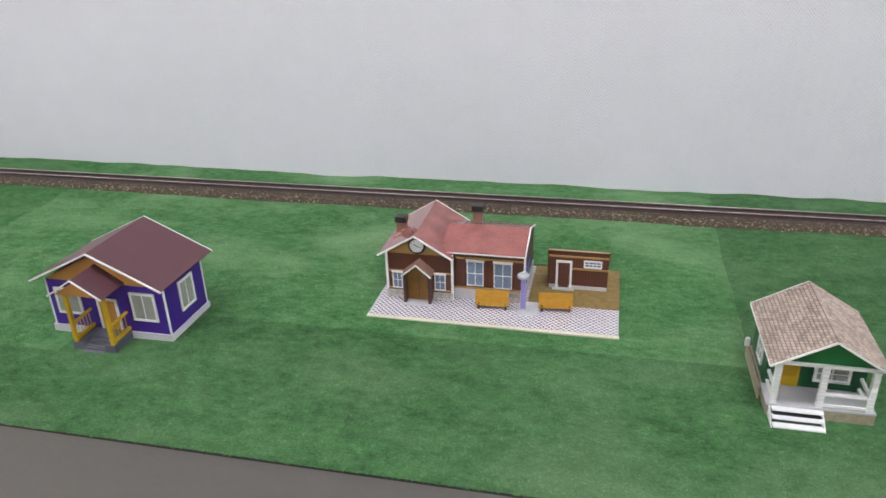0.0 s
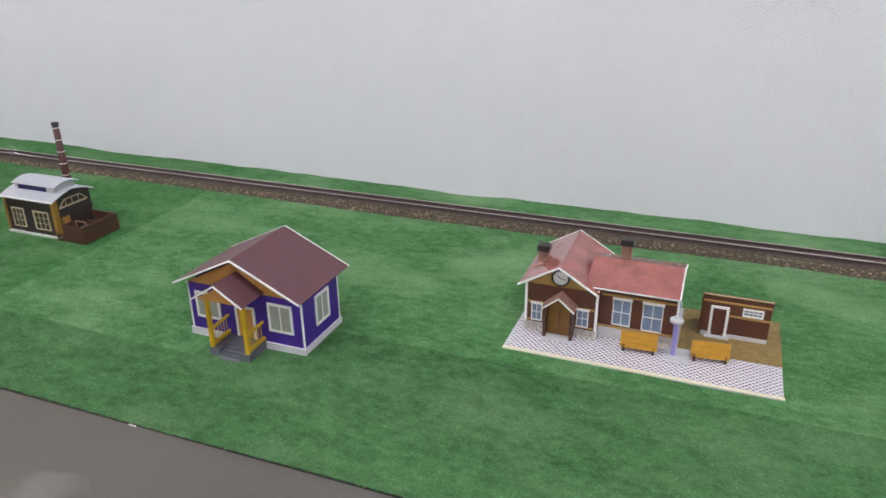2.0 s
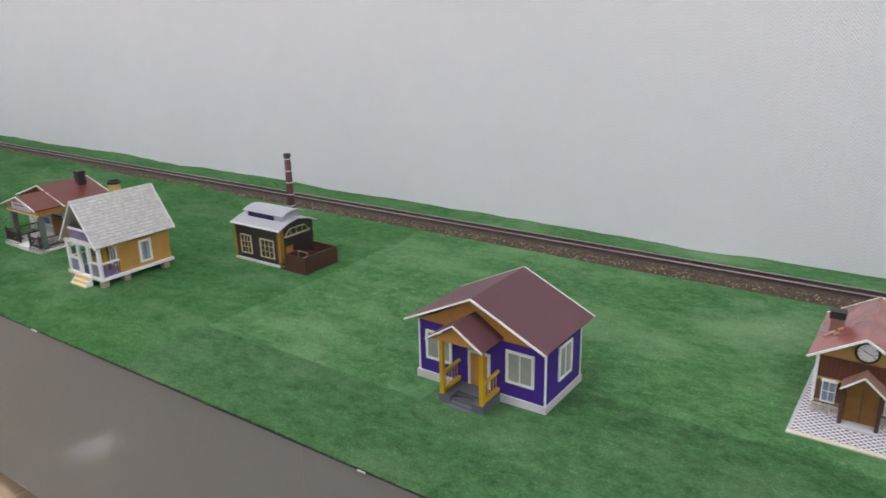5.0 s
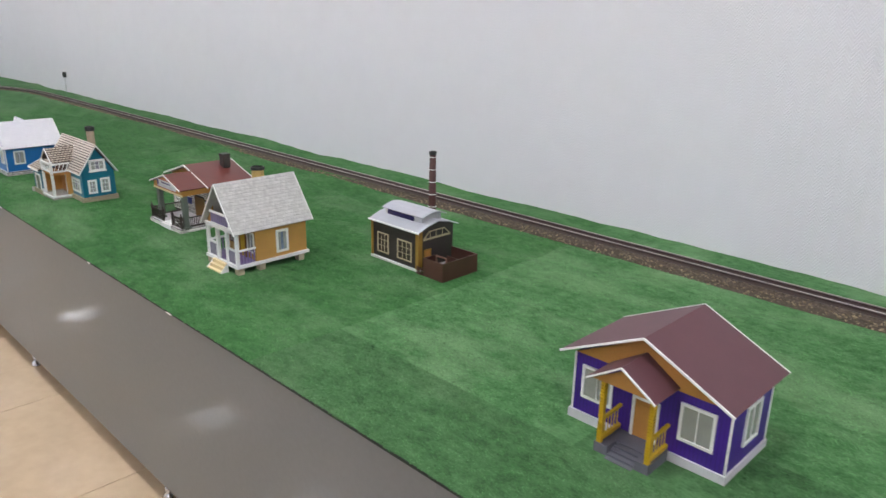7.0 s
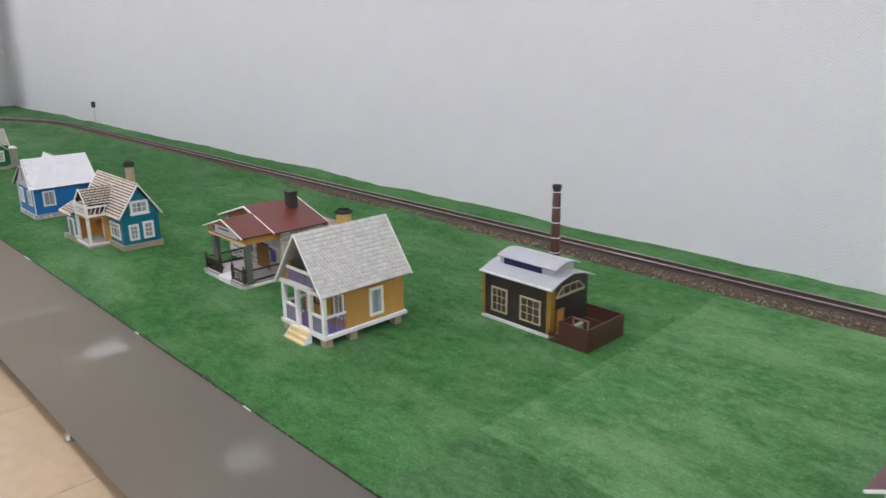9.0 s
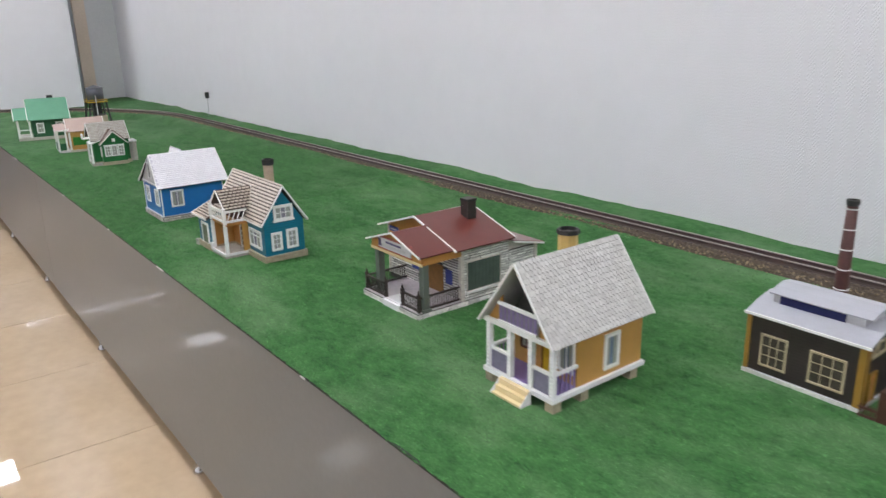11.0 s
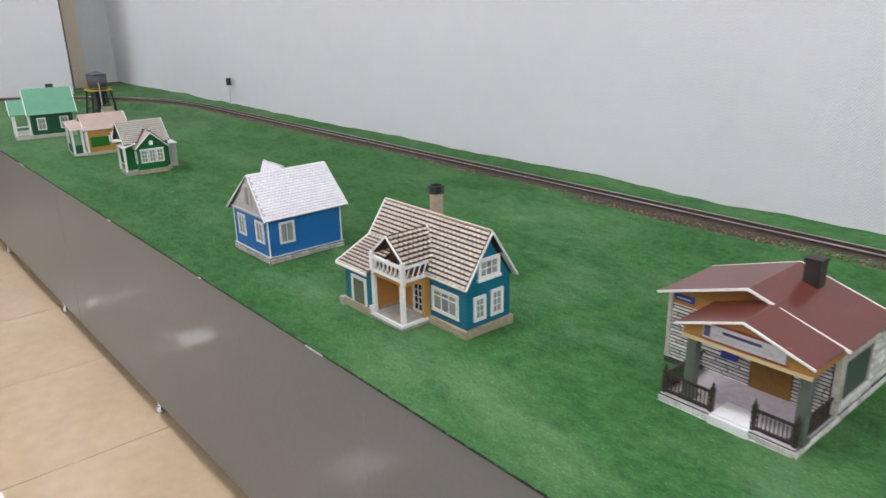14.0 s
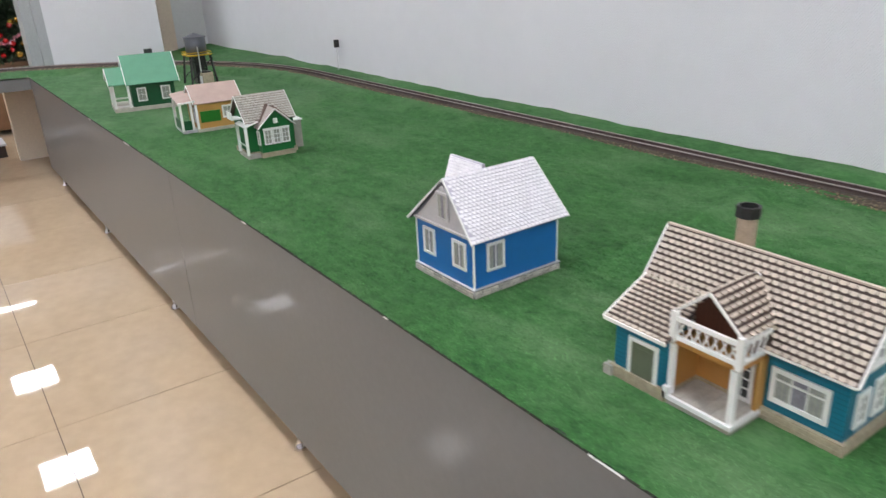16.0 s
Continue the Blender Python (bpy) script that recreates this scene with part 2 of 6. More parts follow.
def grass_material(name, dark, pale, gain, rubbed, island=0.0):
    """Flocked lawn, trodden into paler and deeper tufts; gain sets one mat lighter than the next."""
    m = bpy.data.materials.new(name)
    m.use_nodes = True
    n, l = m.node_tree.nodes, m.node_tree.links
    b = n["Principled BSDF"]
    b.inputs["Roughness"].default_value = 0.85
    b.inputs["Specular IOR Level"].default_value = 0.2
    tc = n.new("ShaderNodeTexCoord")
    mp = n.new("ShaderNodeMapping")
    mp.inputs["Scale"].default_value = (0.65, 1.0, 1.0)
    l.new(tc.outputs["Object"], mp.inputs[0])
    total = None
    for scale, detail, weight in ((3.0, 3, 0.55), (16.0, 4, 0.70), (55.0, 4, 1.15), (210.0, 3, 1.0)):
        nz = n.new("ShaderNodeTexNoise")
        nz.inputs["Scale"].default_value = scale
        nz.inputs["Detail"].default_value = detail
        l.new(mp.outputs[0], nz.inputs["Vector"])
        k = n.new("ShaderNodeMath")
        k.operation = "MULTIPLY_ADD"
        k.inputs[1].default_value = weight
        l.new(nz.outputs["Fac"], k.inputs[0])
        if total:
            l.new(total, k.inputs[2])
        else:
            k.inputs[2].default_value = 0.0
        total = k.outputs[0]
    rng = n.new("ShaderNodeMapRange")
    rng.inputs["From Min"].default_value, rng.inputs["From Max"].default_value = 1.22, 2.16
    l.new(total, rng.inputs["Value"])
    mix = n.new("ShaderNodeMix")
    mix.data_type = "RGBA"
    mix.inputs["A"].default_value = (*(c * gain for c in dark), 1)
    mix.inputs["B"].default_value = (*(c * gain for c in pale), 1)
    l.new(rng.outputs[0], mix.inputs["Factor"])
    # rubbed, paler stretches of the flock
    mp2 = n.new("ShaderNodeMapping")
    mp2.inputs["Scale"].default_value = (0.8, 1.5, 1.0)
    l.new(tc.outputs["Object"], mp2.inputs[0])
    rub = n.new("ShaderNodeTexNoise")
    rub.inputs["Scale"].default_value, rub.inputs["Detail"].default_value, rub.inputs["Roughness"].default_value = 2.6, 7.0, 0.62
    l.new(mp2.outputs[0], rub.inputs["Vector"])
    r4 = n.new("ShaderNodeMapRange")
    r4.inputs["From Min"].default_value, r4.inputs["From Max"].default_value = 0.47, 0.68
    r4.inputs["To Max"].default_value = rubbed
    l.new(rub.outputs["Fac"], r4.inputs["Value"])
    worn = n.new("ShaderNodeMix")
    worn.data_type = "RGBA"
    worn.inputs["B"].default_value = (*(c * gain for c in (0.163, 0.275, 0.138)), 1)
    l.new(r4.outputs[0], worn.inputs["Factor"])
    l.new(mix.outputs["Result"], worn.inputs["A"])
    last = worn.outputs["Result"]
    if island:
        r2 = n.new("ShaderNodeMapRange")
        r2.inputs["To Min"].default_value, r2.inputs["To Max"].default_value = 1 - island, 1 + island
        l.new(n.new("ShaderNodeNewGeometry").outputs["Random Per Island"], r2.inputs["Value"])
        h2 = n.new("ShaderNodeHueSaturation")
        l.new(last, h2.inputs["Color"])
        l.new(r2.outputs[0], h2.inputs["Value"])
        last = h2.outputs[0]
    else:
        bp = n.new("ShaderNodeBump")
        bp.inputs["Strength"].default_value = 0.7
        bp.inputs["Distance"].default_value = 0.003
        l.new(total, bp.inputs["Height"])
        l.new(bp.outputs[0], b.inputs["Normal"])
    l.new(last, b.inputs["Base Color"])
    return m


def floor_material():
    m = mat("polished_floor_tile", (0.515, 0.39, 0.262), 0.03, 0.09, scale=3.2, fine=17.0, bump=0.0, tint=0.025)
    return m


def fascia_material():
    m = mat("grey_laminate", (0.176, 0.182, 0.182), 0.3, 0.05, scale=1.5, fine=60.0, bump=0.0)
    b = m.node_tree.nodes["Principled BSDF"]
    b.inputs["Specular IOR Level"].default_value = 0.1
    b.inputs["Coat Weight"].default_value = 0.16
    b.inputs["Coat Roughness"].default_value = 0.05
    return m


WALLMAT = wall_material()
GAINS = [0.85, 1.13, 0.84, 0.95]
DEEP, PALE = (0.020, 0.082, 0.021), (0.098, 0.225, 0.089)
RICH, FRESH = (0.015, 0.083, 0.019), (0.078, 0.212, 0.068)
TONES = [(DEEP, PALE, 0.50), (DEEP, PALE, 0.80), (RICH, FRESH, 0.36), (RICH, FRESH, 0.55)]
GRASSMATS = [grass_material(n, d, p, k, r) for n, k, (d, p, r) in zip(("lawn_flock", "lawn_flock_pale", "lawn_flock_deep", "lawn_flock_dark"), GAINS, TONES)]
BLADES = [grass_material(n, d, p, k * 1.25, r, 0.45) for n, k, (d, p, r) in zip(("lawn_fibre", "lawn_fibre_pale", "lawn_fibre_deep", "lawn_fibre_dark"), GAINS, TONES)]
FLOORMAT = floor_material()
FASCIA = fascia_material()
GROUT = mat("floor_grout", (0.16, 0.115, 0.08), 0.8, 0.2)


def paving_material():
    """Printed diamond paving: white joints round small dark lozenges."""
    m = mat("diamond_paving", (0.7, 0.68, 0.7), 0.35, 0.08, scale=60, bump=0)
    n, l = m.node_tree.nodes, m.node_tree.links
    tc = n.new("ShaderNodeTexCoord")
    mp = n.new("ShaderNodeMapping")
    mp.inputs["Rotation"].default_value = (0, 0, radians(45))
    mp.inputs["Scale"].default_value = (1, 1, 1)
    sep = n.new("ShaderNodeSeparateXYZ")
    l.new(tc.outputs["Object"], mp.inputs[0])
    l.new(mp.outputs[0], sep.inputs[0])
    hit = []
    for axis in ("X", "Y"):
        w = n.new("ShaderNodeMath")
        w.operation = "PINGPONG"
        w.inputs[1].default_value = 0.0051
        l.new(sep.outputs[axis], w.inputs[0])
        c = n.new("ShaderNodeMath")
        c.operation = "GREATER_THAN"
        c.inputs[1].default_value = 0.0016
        l.new(w.outputs[0], c.inputs[0])
        hit.append(c)
    both = n.new("ShaderNodeMath")
    both.operation = "MULTIPLY"
    l.new(hit[0].outputs[0], both.inputs[0])
    l.new(hit[1].outputs[0], both.inputs[1])
    mix = n.new("ShaderNodeMix")
    mix.data_type = "RGBA"
    mix.inputs["A"].default_value = (0.74, 0.72, 0.73, 1)
    mix.inputs["B"].default_value = (0.185, 0.145, 0.205, 1)
    l.new(both.outputs[0], mix.inputs["Factor"])
    l.new(mix.outputs["Result"], n["Principled BSDF"].inputs["Base Color"])
    return m


PAVING = paving_material()


# ---------------------------------------------------------------- building kit
class Shape:
    """Collects boxes, slabs and prisms, in metres, into one mesh."""

    def __init__(self):
        self.v, self.f = [], []

    def poly(self, pts, faces):
        k = len(self.v)
        self.v += [tuple(p) for p in pts]
        self.f += [tuple(i + k for i in f) for f in faces]
        return self

    def box(self, x0, x1, y0, y1, z0, z1):
        p = [(x, y, z) for z in (z0, z1) for x, y in ((x0, y0), (x1, y0), (x1, y1), (x0, y1))]
        return self.poly(p, [(3, 2, 1, 0), (4, 5, 6, 7), (0, 1, 5, 4), (1, 2, 6, 5), (2, 3, 7, 6), (3, 0, 4, 7)])

    def slab(self, pts, t):
        """A flat polygon given its thickness below (against its normal)."""
        q = [Vector(p) for p in pts]
        nrm = Vector((0, 0, 0))
        for i in range(len(q)):
            nrm += q[i].cross(q[(i + 1) % len(q)])
        nrm.normalize()
        low = [p - nrm * t for p in q]
        k = len(q)
        sides = [(i, i + k, (i + 1) % k + k, (i + 1) % k) for i in range(k)]
        return self.poly(q + low, [tuple(range(k)), tuple(reversed(range(k, 2 * k)))] + sides)

    def bar(self, a, b, w, h, up=(0, 0, 1)):
        """A square bar between two points."""
        a, b = Vector(a), Vector(b)
        d = (b - a).normalized()
        s = d.cross(Vector(up))
        s = s.normalized() if s.length > 1e-6 else Vector((1, 0, 0))
        u = s.cross(d).normalized()
        p = [e + s * (i * w / 2) + u * (j * h / 2) for e in (a, b) for i, j in ((-1, -1), (1, -1), (1, 1), (-1, 1))]
        return self.poly(p, [(0, 1, 2, 3), (7, 6, 5, 4), (0, 4, 5, 1), (1, 5, 6, 2), (2, 6, 7, 3), (3, 7, 4, 0)])

    def tube(self, x, y, rings, n=20):
        """A turned body: rings of (z, radius)."""
        k = len(self.v)
        for z, r in rings:
            for i in range(n):
                a = 2 * math.pi * i / n
                self.v.append((x + r * math.cos(a), y + r * math.sin(a), z))
        for j in range(len(rings) - 1):
            for i in range(n):
                self.f.append((k + j * n + i, k + j * n + (i + 1) % n, k + (j + 1) * n + (i + 1) % n, k + (j + 1) * n + i))
        self.f.append(tuple(k + i for i in reversed(range(n))))
        self.f.append(tuple(k + (len(rings) - 1) * n + i for i in range(n)))
        return self

    def mesh(self, name, material, shift=(0, 0, 0)):
        me = bpy.data.meshes.new(name)
        sx, sy, sz = shift
        me.from_pydata([(x - sx, y - sy, z - sz) for x, y, z in self.v], [], self.f)
        me.materials.append(material)
        me.update()
        return me


class Model:
    """One thing: an Empty at its base, with its parts in plan coordinates (z from the lawn)."""

    def __init__(self, name, label, category, x, y, group="", z=GRASS, turn=0.0):
        self.at = (x, y, 0.0)
        self.root = new(name)
        self.root.empty_display_size = 0.05
        self.root.matrix_basis = pose(x, y, z, 0, 0, turn)
        tagged(self.root, label, category, group)

    def part(self, name, shape, material, parent=None, label="", smooth=False, bevel=0.0):
        ob = new(name, shape.mesh(name, material, self.at))
        ob.parent = parent or self.root
        if label:
            tagged(ob, label)
        if smooth:
            ob.data.polygons.foreach_set("use_smooth", [len(p.vertices) == 4 for p in ob.data.polygons])
        if bevel:
            b = ob.modifiers.new("bevel", "BEVEL")
            b.width, b.segments = bevel, 2
        return ob


def side_point(side, pos, a, z, out):
    """A point on a wall: side S faces the viewer's aisle (-y), N the other way, E (+x), W (-x)."""
    return {"S": (a, pos - out, z), "N": (a, pos + out, z), "E": (pos + out, a, z), "W": (pos - out, a, z)}[side]


def plate(shape, side, pos, a0, a1, z0, z1, o0, o1):
    p, q = side_point(side, pos, a0, z0, o0), side_point(side, pos, a1, z1, o1)
    return shape.box(min(p[0], q[0]), max(p[0], q[0]), min(p[1], q[1]), max(p[1], q[1]), min(p[2], q[2]), max(p[2], q[2]))


def window(T, side, pos, a0, a1, z0, z1, frame=None, pane=None, cols=2, rows=1, w=0.0058, bar=0.002, parent=None, curtains=True, lintel=None, ledge=False):
    frame, pane = frame or TRIM, pane or PANE
    s = Shape()
    plate(s, side, pos, a0, a0 + w, z0, z1, 0, 0.004)
    plate(s, side, pos, a1 - w, a1, z0, z1, 0, 0.004)
    plate(s, side, pos, a0 + w, a1 - w, z0, z0 + w, 0, 0.004)
    plate(s, side, pos, a0 + w, a1 - w, z1 - w, z1, 0, 0.004)
    win = T.part("window", s, frame, parent)
    T.part("pane", plate(Shape(), side, pos, a0 + w * 0.9, a1 - w * 0.9, z0 + w * 0.9, z1 - w * 0.9, 0, 0.0012), pane, win)
    if curtains:
        g = (a1 - a0 - 2 * w)
        for k in (0, 1):
            c = Shape()
            lo = a0 + w + (0 if k == 0 else g * 0.66)
            for i in range(3):
                plate(c, side, pos, lo + g * 0.34 * i / 3, lo + g * 0.34 * (i + 0.8) / 3, z0 + w, z1 - w, 0.0012, 0.0017 + 0.0003 * (i % 2))
            T.part("curtain", c, CURTAIN, win)
    for i in range(1, cols):
        a = a0 + w + (a1 - a0 - 2 * w) * i / cols
        T.part("mullion", plate(Shape(), side, pos, a - bar / 2, a + bar / 2, z0 + w, z1 - w, 0.001, 0.003), frame, win)
    for i in range(1, rows):
        z = z0 + w + (z1 - z0 - 2 * w) * i / rows
        T.part("transom", plate(Shape(), side, pos, a0 + w, a1 - w, z - bar / 2, z + bar / 2, 0.001, 0.0027), frame, win)
    if lintel:
        T.part("lintel", plate(Shape(), side, pos, a0 - 0.002, a1 + 0.002, z1 - 0.002, z1 + 0.004, 0, 0.005), lintel, win)
    if ledge:
        T.part("sill", plate(Shape(), side, pos, a0 - 0.003, a1 + 0.003, z0 - 0.003, z0 + 0.003, 0, 0.006), frame, win)
    return win


def door(T, side, pos, a0, a1, z0, z1, leaf, frame=None, w=0.006, parent=None, panels=2):
    frame = frame or TRIM
    s = Shape()
    plate(s, side, pos, a0, a0 + w, z0, z1, 0, 0.004)
    plate(s, side, pos, a1 - w, a1, z0, z1, 0, 0.004)
    plate(s, side, pos, a0 + w, a1 - w, z1 - w, z1, 0, 0.004)
    d = T.part("door_frame", s, frame, parent)
    T.part("door", plate(Shape(), side, pos, a0 + w, a1 - w, z0, z1 - w, 0, 0.0015), leaf, d)
    g = (z1 - w - z0)
    for i in range(panels):
        T.part("door_panel", plate(Shape(), side, pos, a0 + w * 1.6, a1 - w * 1.6, z0 + g * (i + 0.12) / panels, z0 + g * (i + 0.88) / panels, 0.0015, 0.0024), leaf, d)
    return d


def walls(T, x0, x1, y0, y1, z0, z1, material, t=0.004, label=""):
    made = []
    for n, b in (("front_wall", (x0, x1, y0, y0 + t)), ("back_wall", (x0, x1, y1 - t, y1)), ("side_wall", (x0, x0 + t, y0 + t, y1 - t)), ("side_wall", (x1 - t, x1, y0 + t, y1 - t))):
        made.append(T.part(n, Shape().box(*b, z0, z1), material, None, label))
    return made


def gable(T, side, pos, a0, a1, am, z0, z1, material, t=0.004, name="gable", cut=None):
    """A triangular wall; the apex is at am."""
    pts = [(a0, z0), (a1, z0), (am, z1)]
    q = [side_point(side, pos, a, z, 0) for a, z in pts]
    nrm = (Vector(q[1]) - Vector(q[0])).cross(Vector(q[2]) - Vector(q[0]))
    want = Vector(side_point(side, 0, 0, 0, 1)) - Vector(side_point(side, 0, 0, 0, 0))
    if nrm.dot(want) < 0:
        q.reverse()
    return T.part(name, Shape().slab(q, t), material)


def gable_roof(T, axis, b0, b1, e0, e1, r, ze0, ze1, zr, material, trim=None, t=0.004, tw=0.005, eave_trim=False, name="roof_slope", ends=(0, 1), inset=0.0):
    """Two slopes with a ridge along axis from b0 to b1; eaves at e0 and e1, ridge at r."""
    def P(b, e, z):
        return (e, b, z) if axis == "y" else (b, e, z)
    made = []
    tw *= 0.78
    r0, r1 = b0 + inset, b1
    for e, ze in ((e0, ze0), (e1, ze1)):
        q = [P(b0, e, ze), P(b1, e, ze), P(r1, r, zr), P(r0, r, zr)]
        if (Vector(q[1]) - Vector(q[0])).cross(Vector(q[2]) - Vector(q[0])).z < 0:
            q.reverse()
        ob = T.part(name, Shape().slab(q, t), material)
        made.append(ob)
        if trim:
            for b, s, rb in [((b0, -1, r0), (b1, 1, r1))[k] for k in ends]:
                T.part("bargeboard", Shape().bar(P(b + s * tw * 0.4, e, ze - t * 0.4), P(rb + s * tw * 0.4, r, zr - t * 0.4), tw * 0.8, tw), trim, ob)
            if eave_trim:
                T.part("eave_board", Shape().bar(P(b0, e, ze - t * 0.5), P(b1, e, ze - t * 0.5), tw * 0.7, tw * 0.8), trim, ob)
    return made


def tile_mesh(name, w, h, t, material, round_foot):
    s = Shape()
    if round_foot:
        prof = [(0, h * 0.30), (w * 0.2, h * 0.06), (w * 0.5, 0), (w * 0.8, h * 0.06), (w, h * 0.30), (w, h), (0, h)]
    else:
        prof = [(0, 0), (w, 0), (w, h), (0, h)]
    top = [(a, b, t * (1 - b / h) + 0.0004) for a, b in prof]
    low = [(a, b, 0.0) for a, b in prof]
    k = len(prof)
    s.poly(top + low, [tuple(range(k))] + [(i, i + k, (i + 1) % k + k, (i + 1) % k) for i in range(k)])
    return s


def tile_field(T, parent, origin, u, v, width, height, tw, ch, material, cover=0.9, lift=0.0015, rounded=False, singly=None, keep=None, name="roof_tile", gap=0.06, jitter=0.0004, seed=3):
    """Courses of tiles up a slope. origin: eave corner; u along the eave, v up the slope. singly: the material for tiles that are parts of their own."""
    rnd = random.Random(seed)
    u, v = Vector(u).normalized(), Vector(v).normalized()
    nrm = u.cross(v)
    if nrm.z < 0:
        nrm = -nrm
    o = Vector(origin) - Vector(T.at)
    rot = Matrix((u, v, nrm)).transposed()
    one = tile_mesh(name, tw * (1 - gap), ch * cover, lift, material, rounded)
    me = one.mesh(name, singly) if singly else None
    rows, cols = int(round(height / ch)), int(round(width / tw))
    ch2, tw2 = height / rows, width / cols
    field = Shape()
    for j in range(rows):
        for i in range(cols + (j % 2)):
            a = (i - 0.5 * (j % 2)) * tw2
            a = min(max(a, 0.0), width - tw2)
            p = o + u * a + v * (j * ch2) + nrm * (0.0006 + rnd.uniform(0, jitter))
            if keep and not keep(p + Vector(T.at) + u * tw2 * 0.5 + v * ch2 * 0.5):
                continue
            if me:
                ob = new(name, me)
                ob.parent = parent
                ob.matrix_basis = Matrix.Translation(p) @ rot.to_4x4()
            else:
                field.poly([p + Vector(T.at) + rot @ Vector(q) for q in one.v], one.f)
    if not me:
        ob = T.part(name + "_field", field, material, parent)
        tagged(ob, kind="stuff")


def stone_courses(T, parent, side, pos, a0, a1, z0, z1, h, material, holes=(), seed=1, lmin=0.012, lmax=0.04, proud=0.0025, gap=0.0016, name="stone_course"):
    rnd = random.Random(seed)
    s = Shape()
    n = max(1, int(round((z1 - z0) / h)))
    hh = (z1 - z0) / n
    for j in range(n):
        a = a0 - rnd.uniform(0, lmax)
        while a < a1:
            w = rnd.uniform(lmin, lmax)
            b0, b1 = max(a, a0), min(a + w - gap, a1)
            za, zb = z0 + j * hh, z0 + (j + 1) * hh - gap
            a += w
            if b1 - b0 < 0.002:
                continue
            for h0, h1, k0, k1 in holes:
                if h0 < b1 and h1 > b0 and k0 < zb and k1 > za:
                    if b0 < h0:
                        b1 = h0
                    else:
                        b0 = max(b0, h1)
            if b1 - b0 < 0.002:
                continue
            plate(s, side, pos, b0, b1, za, zb, 0, proud * rnd.uniform(0.6, 1.1))
    ob = T.part(name, s, material, parent)
    return tagged(ob, kind="stuff")


def notched_post(T, x, y, z0, z1, w, material, name="post", step=0.008, parent=None):
    """A post built up of small blocks with notches between."""
    s = Shape().box(x - w * 0.36, x + w * 0.36, y - w * 0.36, y + w * 0.36, z0, z1)
    n = max(2, int((z1 - z0) / step))
    d = (z1 - z0) / n
    for i in range(n):
        s.box(x - w / 2, x + w / 2, y - w / 2, y + w / 2, z0 + i * d + d * 0.14, z0 + (i + 1) * d - d * 0.14)
    return T.part(name, s, material, parent)


def steps(T, x0, x1, y0, y1, z1, n, material, stringer=None, open_risers=False):
    """A flight going down towards -y."""
    d, r = (y1 - y0) / n, z1 / n
    for i in range(n):
        ya = y1 - (i + 1) * d
        z = z1 - (i + 0.25) * r
        T.part("step", Shape().box(x0, x1, ya, ya + d * 1.05, z - (0.003 if open_risers else z), z), material)
    if stringer:
        for x in (x0 - 0.0025, x1 + 0.0005):
            T.part("stringer", Shape().slab([(x, y0, 0), (x, y1, 0), (x, y1, z1), (x, y0, r * 0.6)], 0.002), stringer)


# ---------------------------------------------------------------- the room
def setting(name, shape, material, label="", category="", kind="structure"):
    ob = new(name, shape.mesh(name, material))
    return tagged(ob, label, category, kind=kind)


WALL_Y, END_X, ROOM_X, ROOM_Y = 2.66, -10.2, 5.0, -5.0
PANEL_X = -9.98
setting("wall_north", Shape().box(END_X - 0.15, ROOM_X, WALL_Y, WALL_Y + 0.15, 0, CEIL), WALLMAT, "grey-white painted wall with fine woven relief", "wall")
setting("wall_west", Shape().slab([(-9.80, 2.135, 0), (PANEL_X, 1.325, 0), (PANEL_X, 1.325, CEIL), (-9.80, 2.135, CEIL)], 0.12), WALLMAT, "grey-white painted end wall of the room", "wall")
# this strip and the recess below are greyed to paint in the corner's shade
setting("wall_west_shaded", Shape().box(END_X - 0.15, END_X - 0.01, 2.367, 2.53, 0, CEIL), CORNERSHADE, "end wall beside the corner column, corner shade in its grey", "wall")
setting("wall_west_return", Shape().box(END_X - 0.15, END_X, 2.10, 2.243, 0, CEIL), COLDGREY, "grey return beside the corner column", "wall")
setting("wall_west_recess", Shape().box(END_X - 0.15, END_X - 0.03, 2.532, WALL_Y, 0, CEIL), CORNERSHADE, "recess beside the corner column, corner shade in its grey", "wall")
setting("column", Shape().box(END_X - 0.15, END_X + 0.03, 2.245, 2.364, 0, CEIL), CONCRETE, "beige column at the end wall", "column")
setting("door_frame", Shape().box(END_X - 0.05, PANEL_X + 0.015, 1.245, 1.322, 0, CEIL).box(END_X - 0.05, PANEL_X - 0.03, 1.165, 1.245, 0, CEIL), COLDGREY, "cold grey metal jamb at the wall's end", "door frame")
setting("wall_east", Shape().box(ROOM_X, ROOM_X + 0.15, ROOM_Y, WALL_Y, 0, CEIL), WALLMAT, "grey-white painted wall behind the camera", "wall")
setting("wall_south", Shape().box(-18.2, ROOM_X, ROOM_Y - 0.15, ROOM_Y, 0, CEIL), WALLMAT, "grey-white painted wall behind the camera", "wall")
setting("wall_far", Shape().box(-18.35, -18.2, ROOM_Y, 4.0, 0, CEIL), WALLMAT, "pale wall of the room beyond", "wall")
setting("wall_beyond", Shape().box(-18.2, END_X - 0.15, 3.0, 3.15, 0, CEIL), WALLMAT, "pale wall of the room beyond", "wall")
setting("ceiling", Shape().box(-18.35, ROOM_X + 0.15, ROOM_Y - 0.15, 4.0, CEIL, CEIL + 0.1), CEILMAT, "white suspended ceiling", "ceiling")

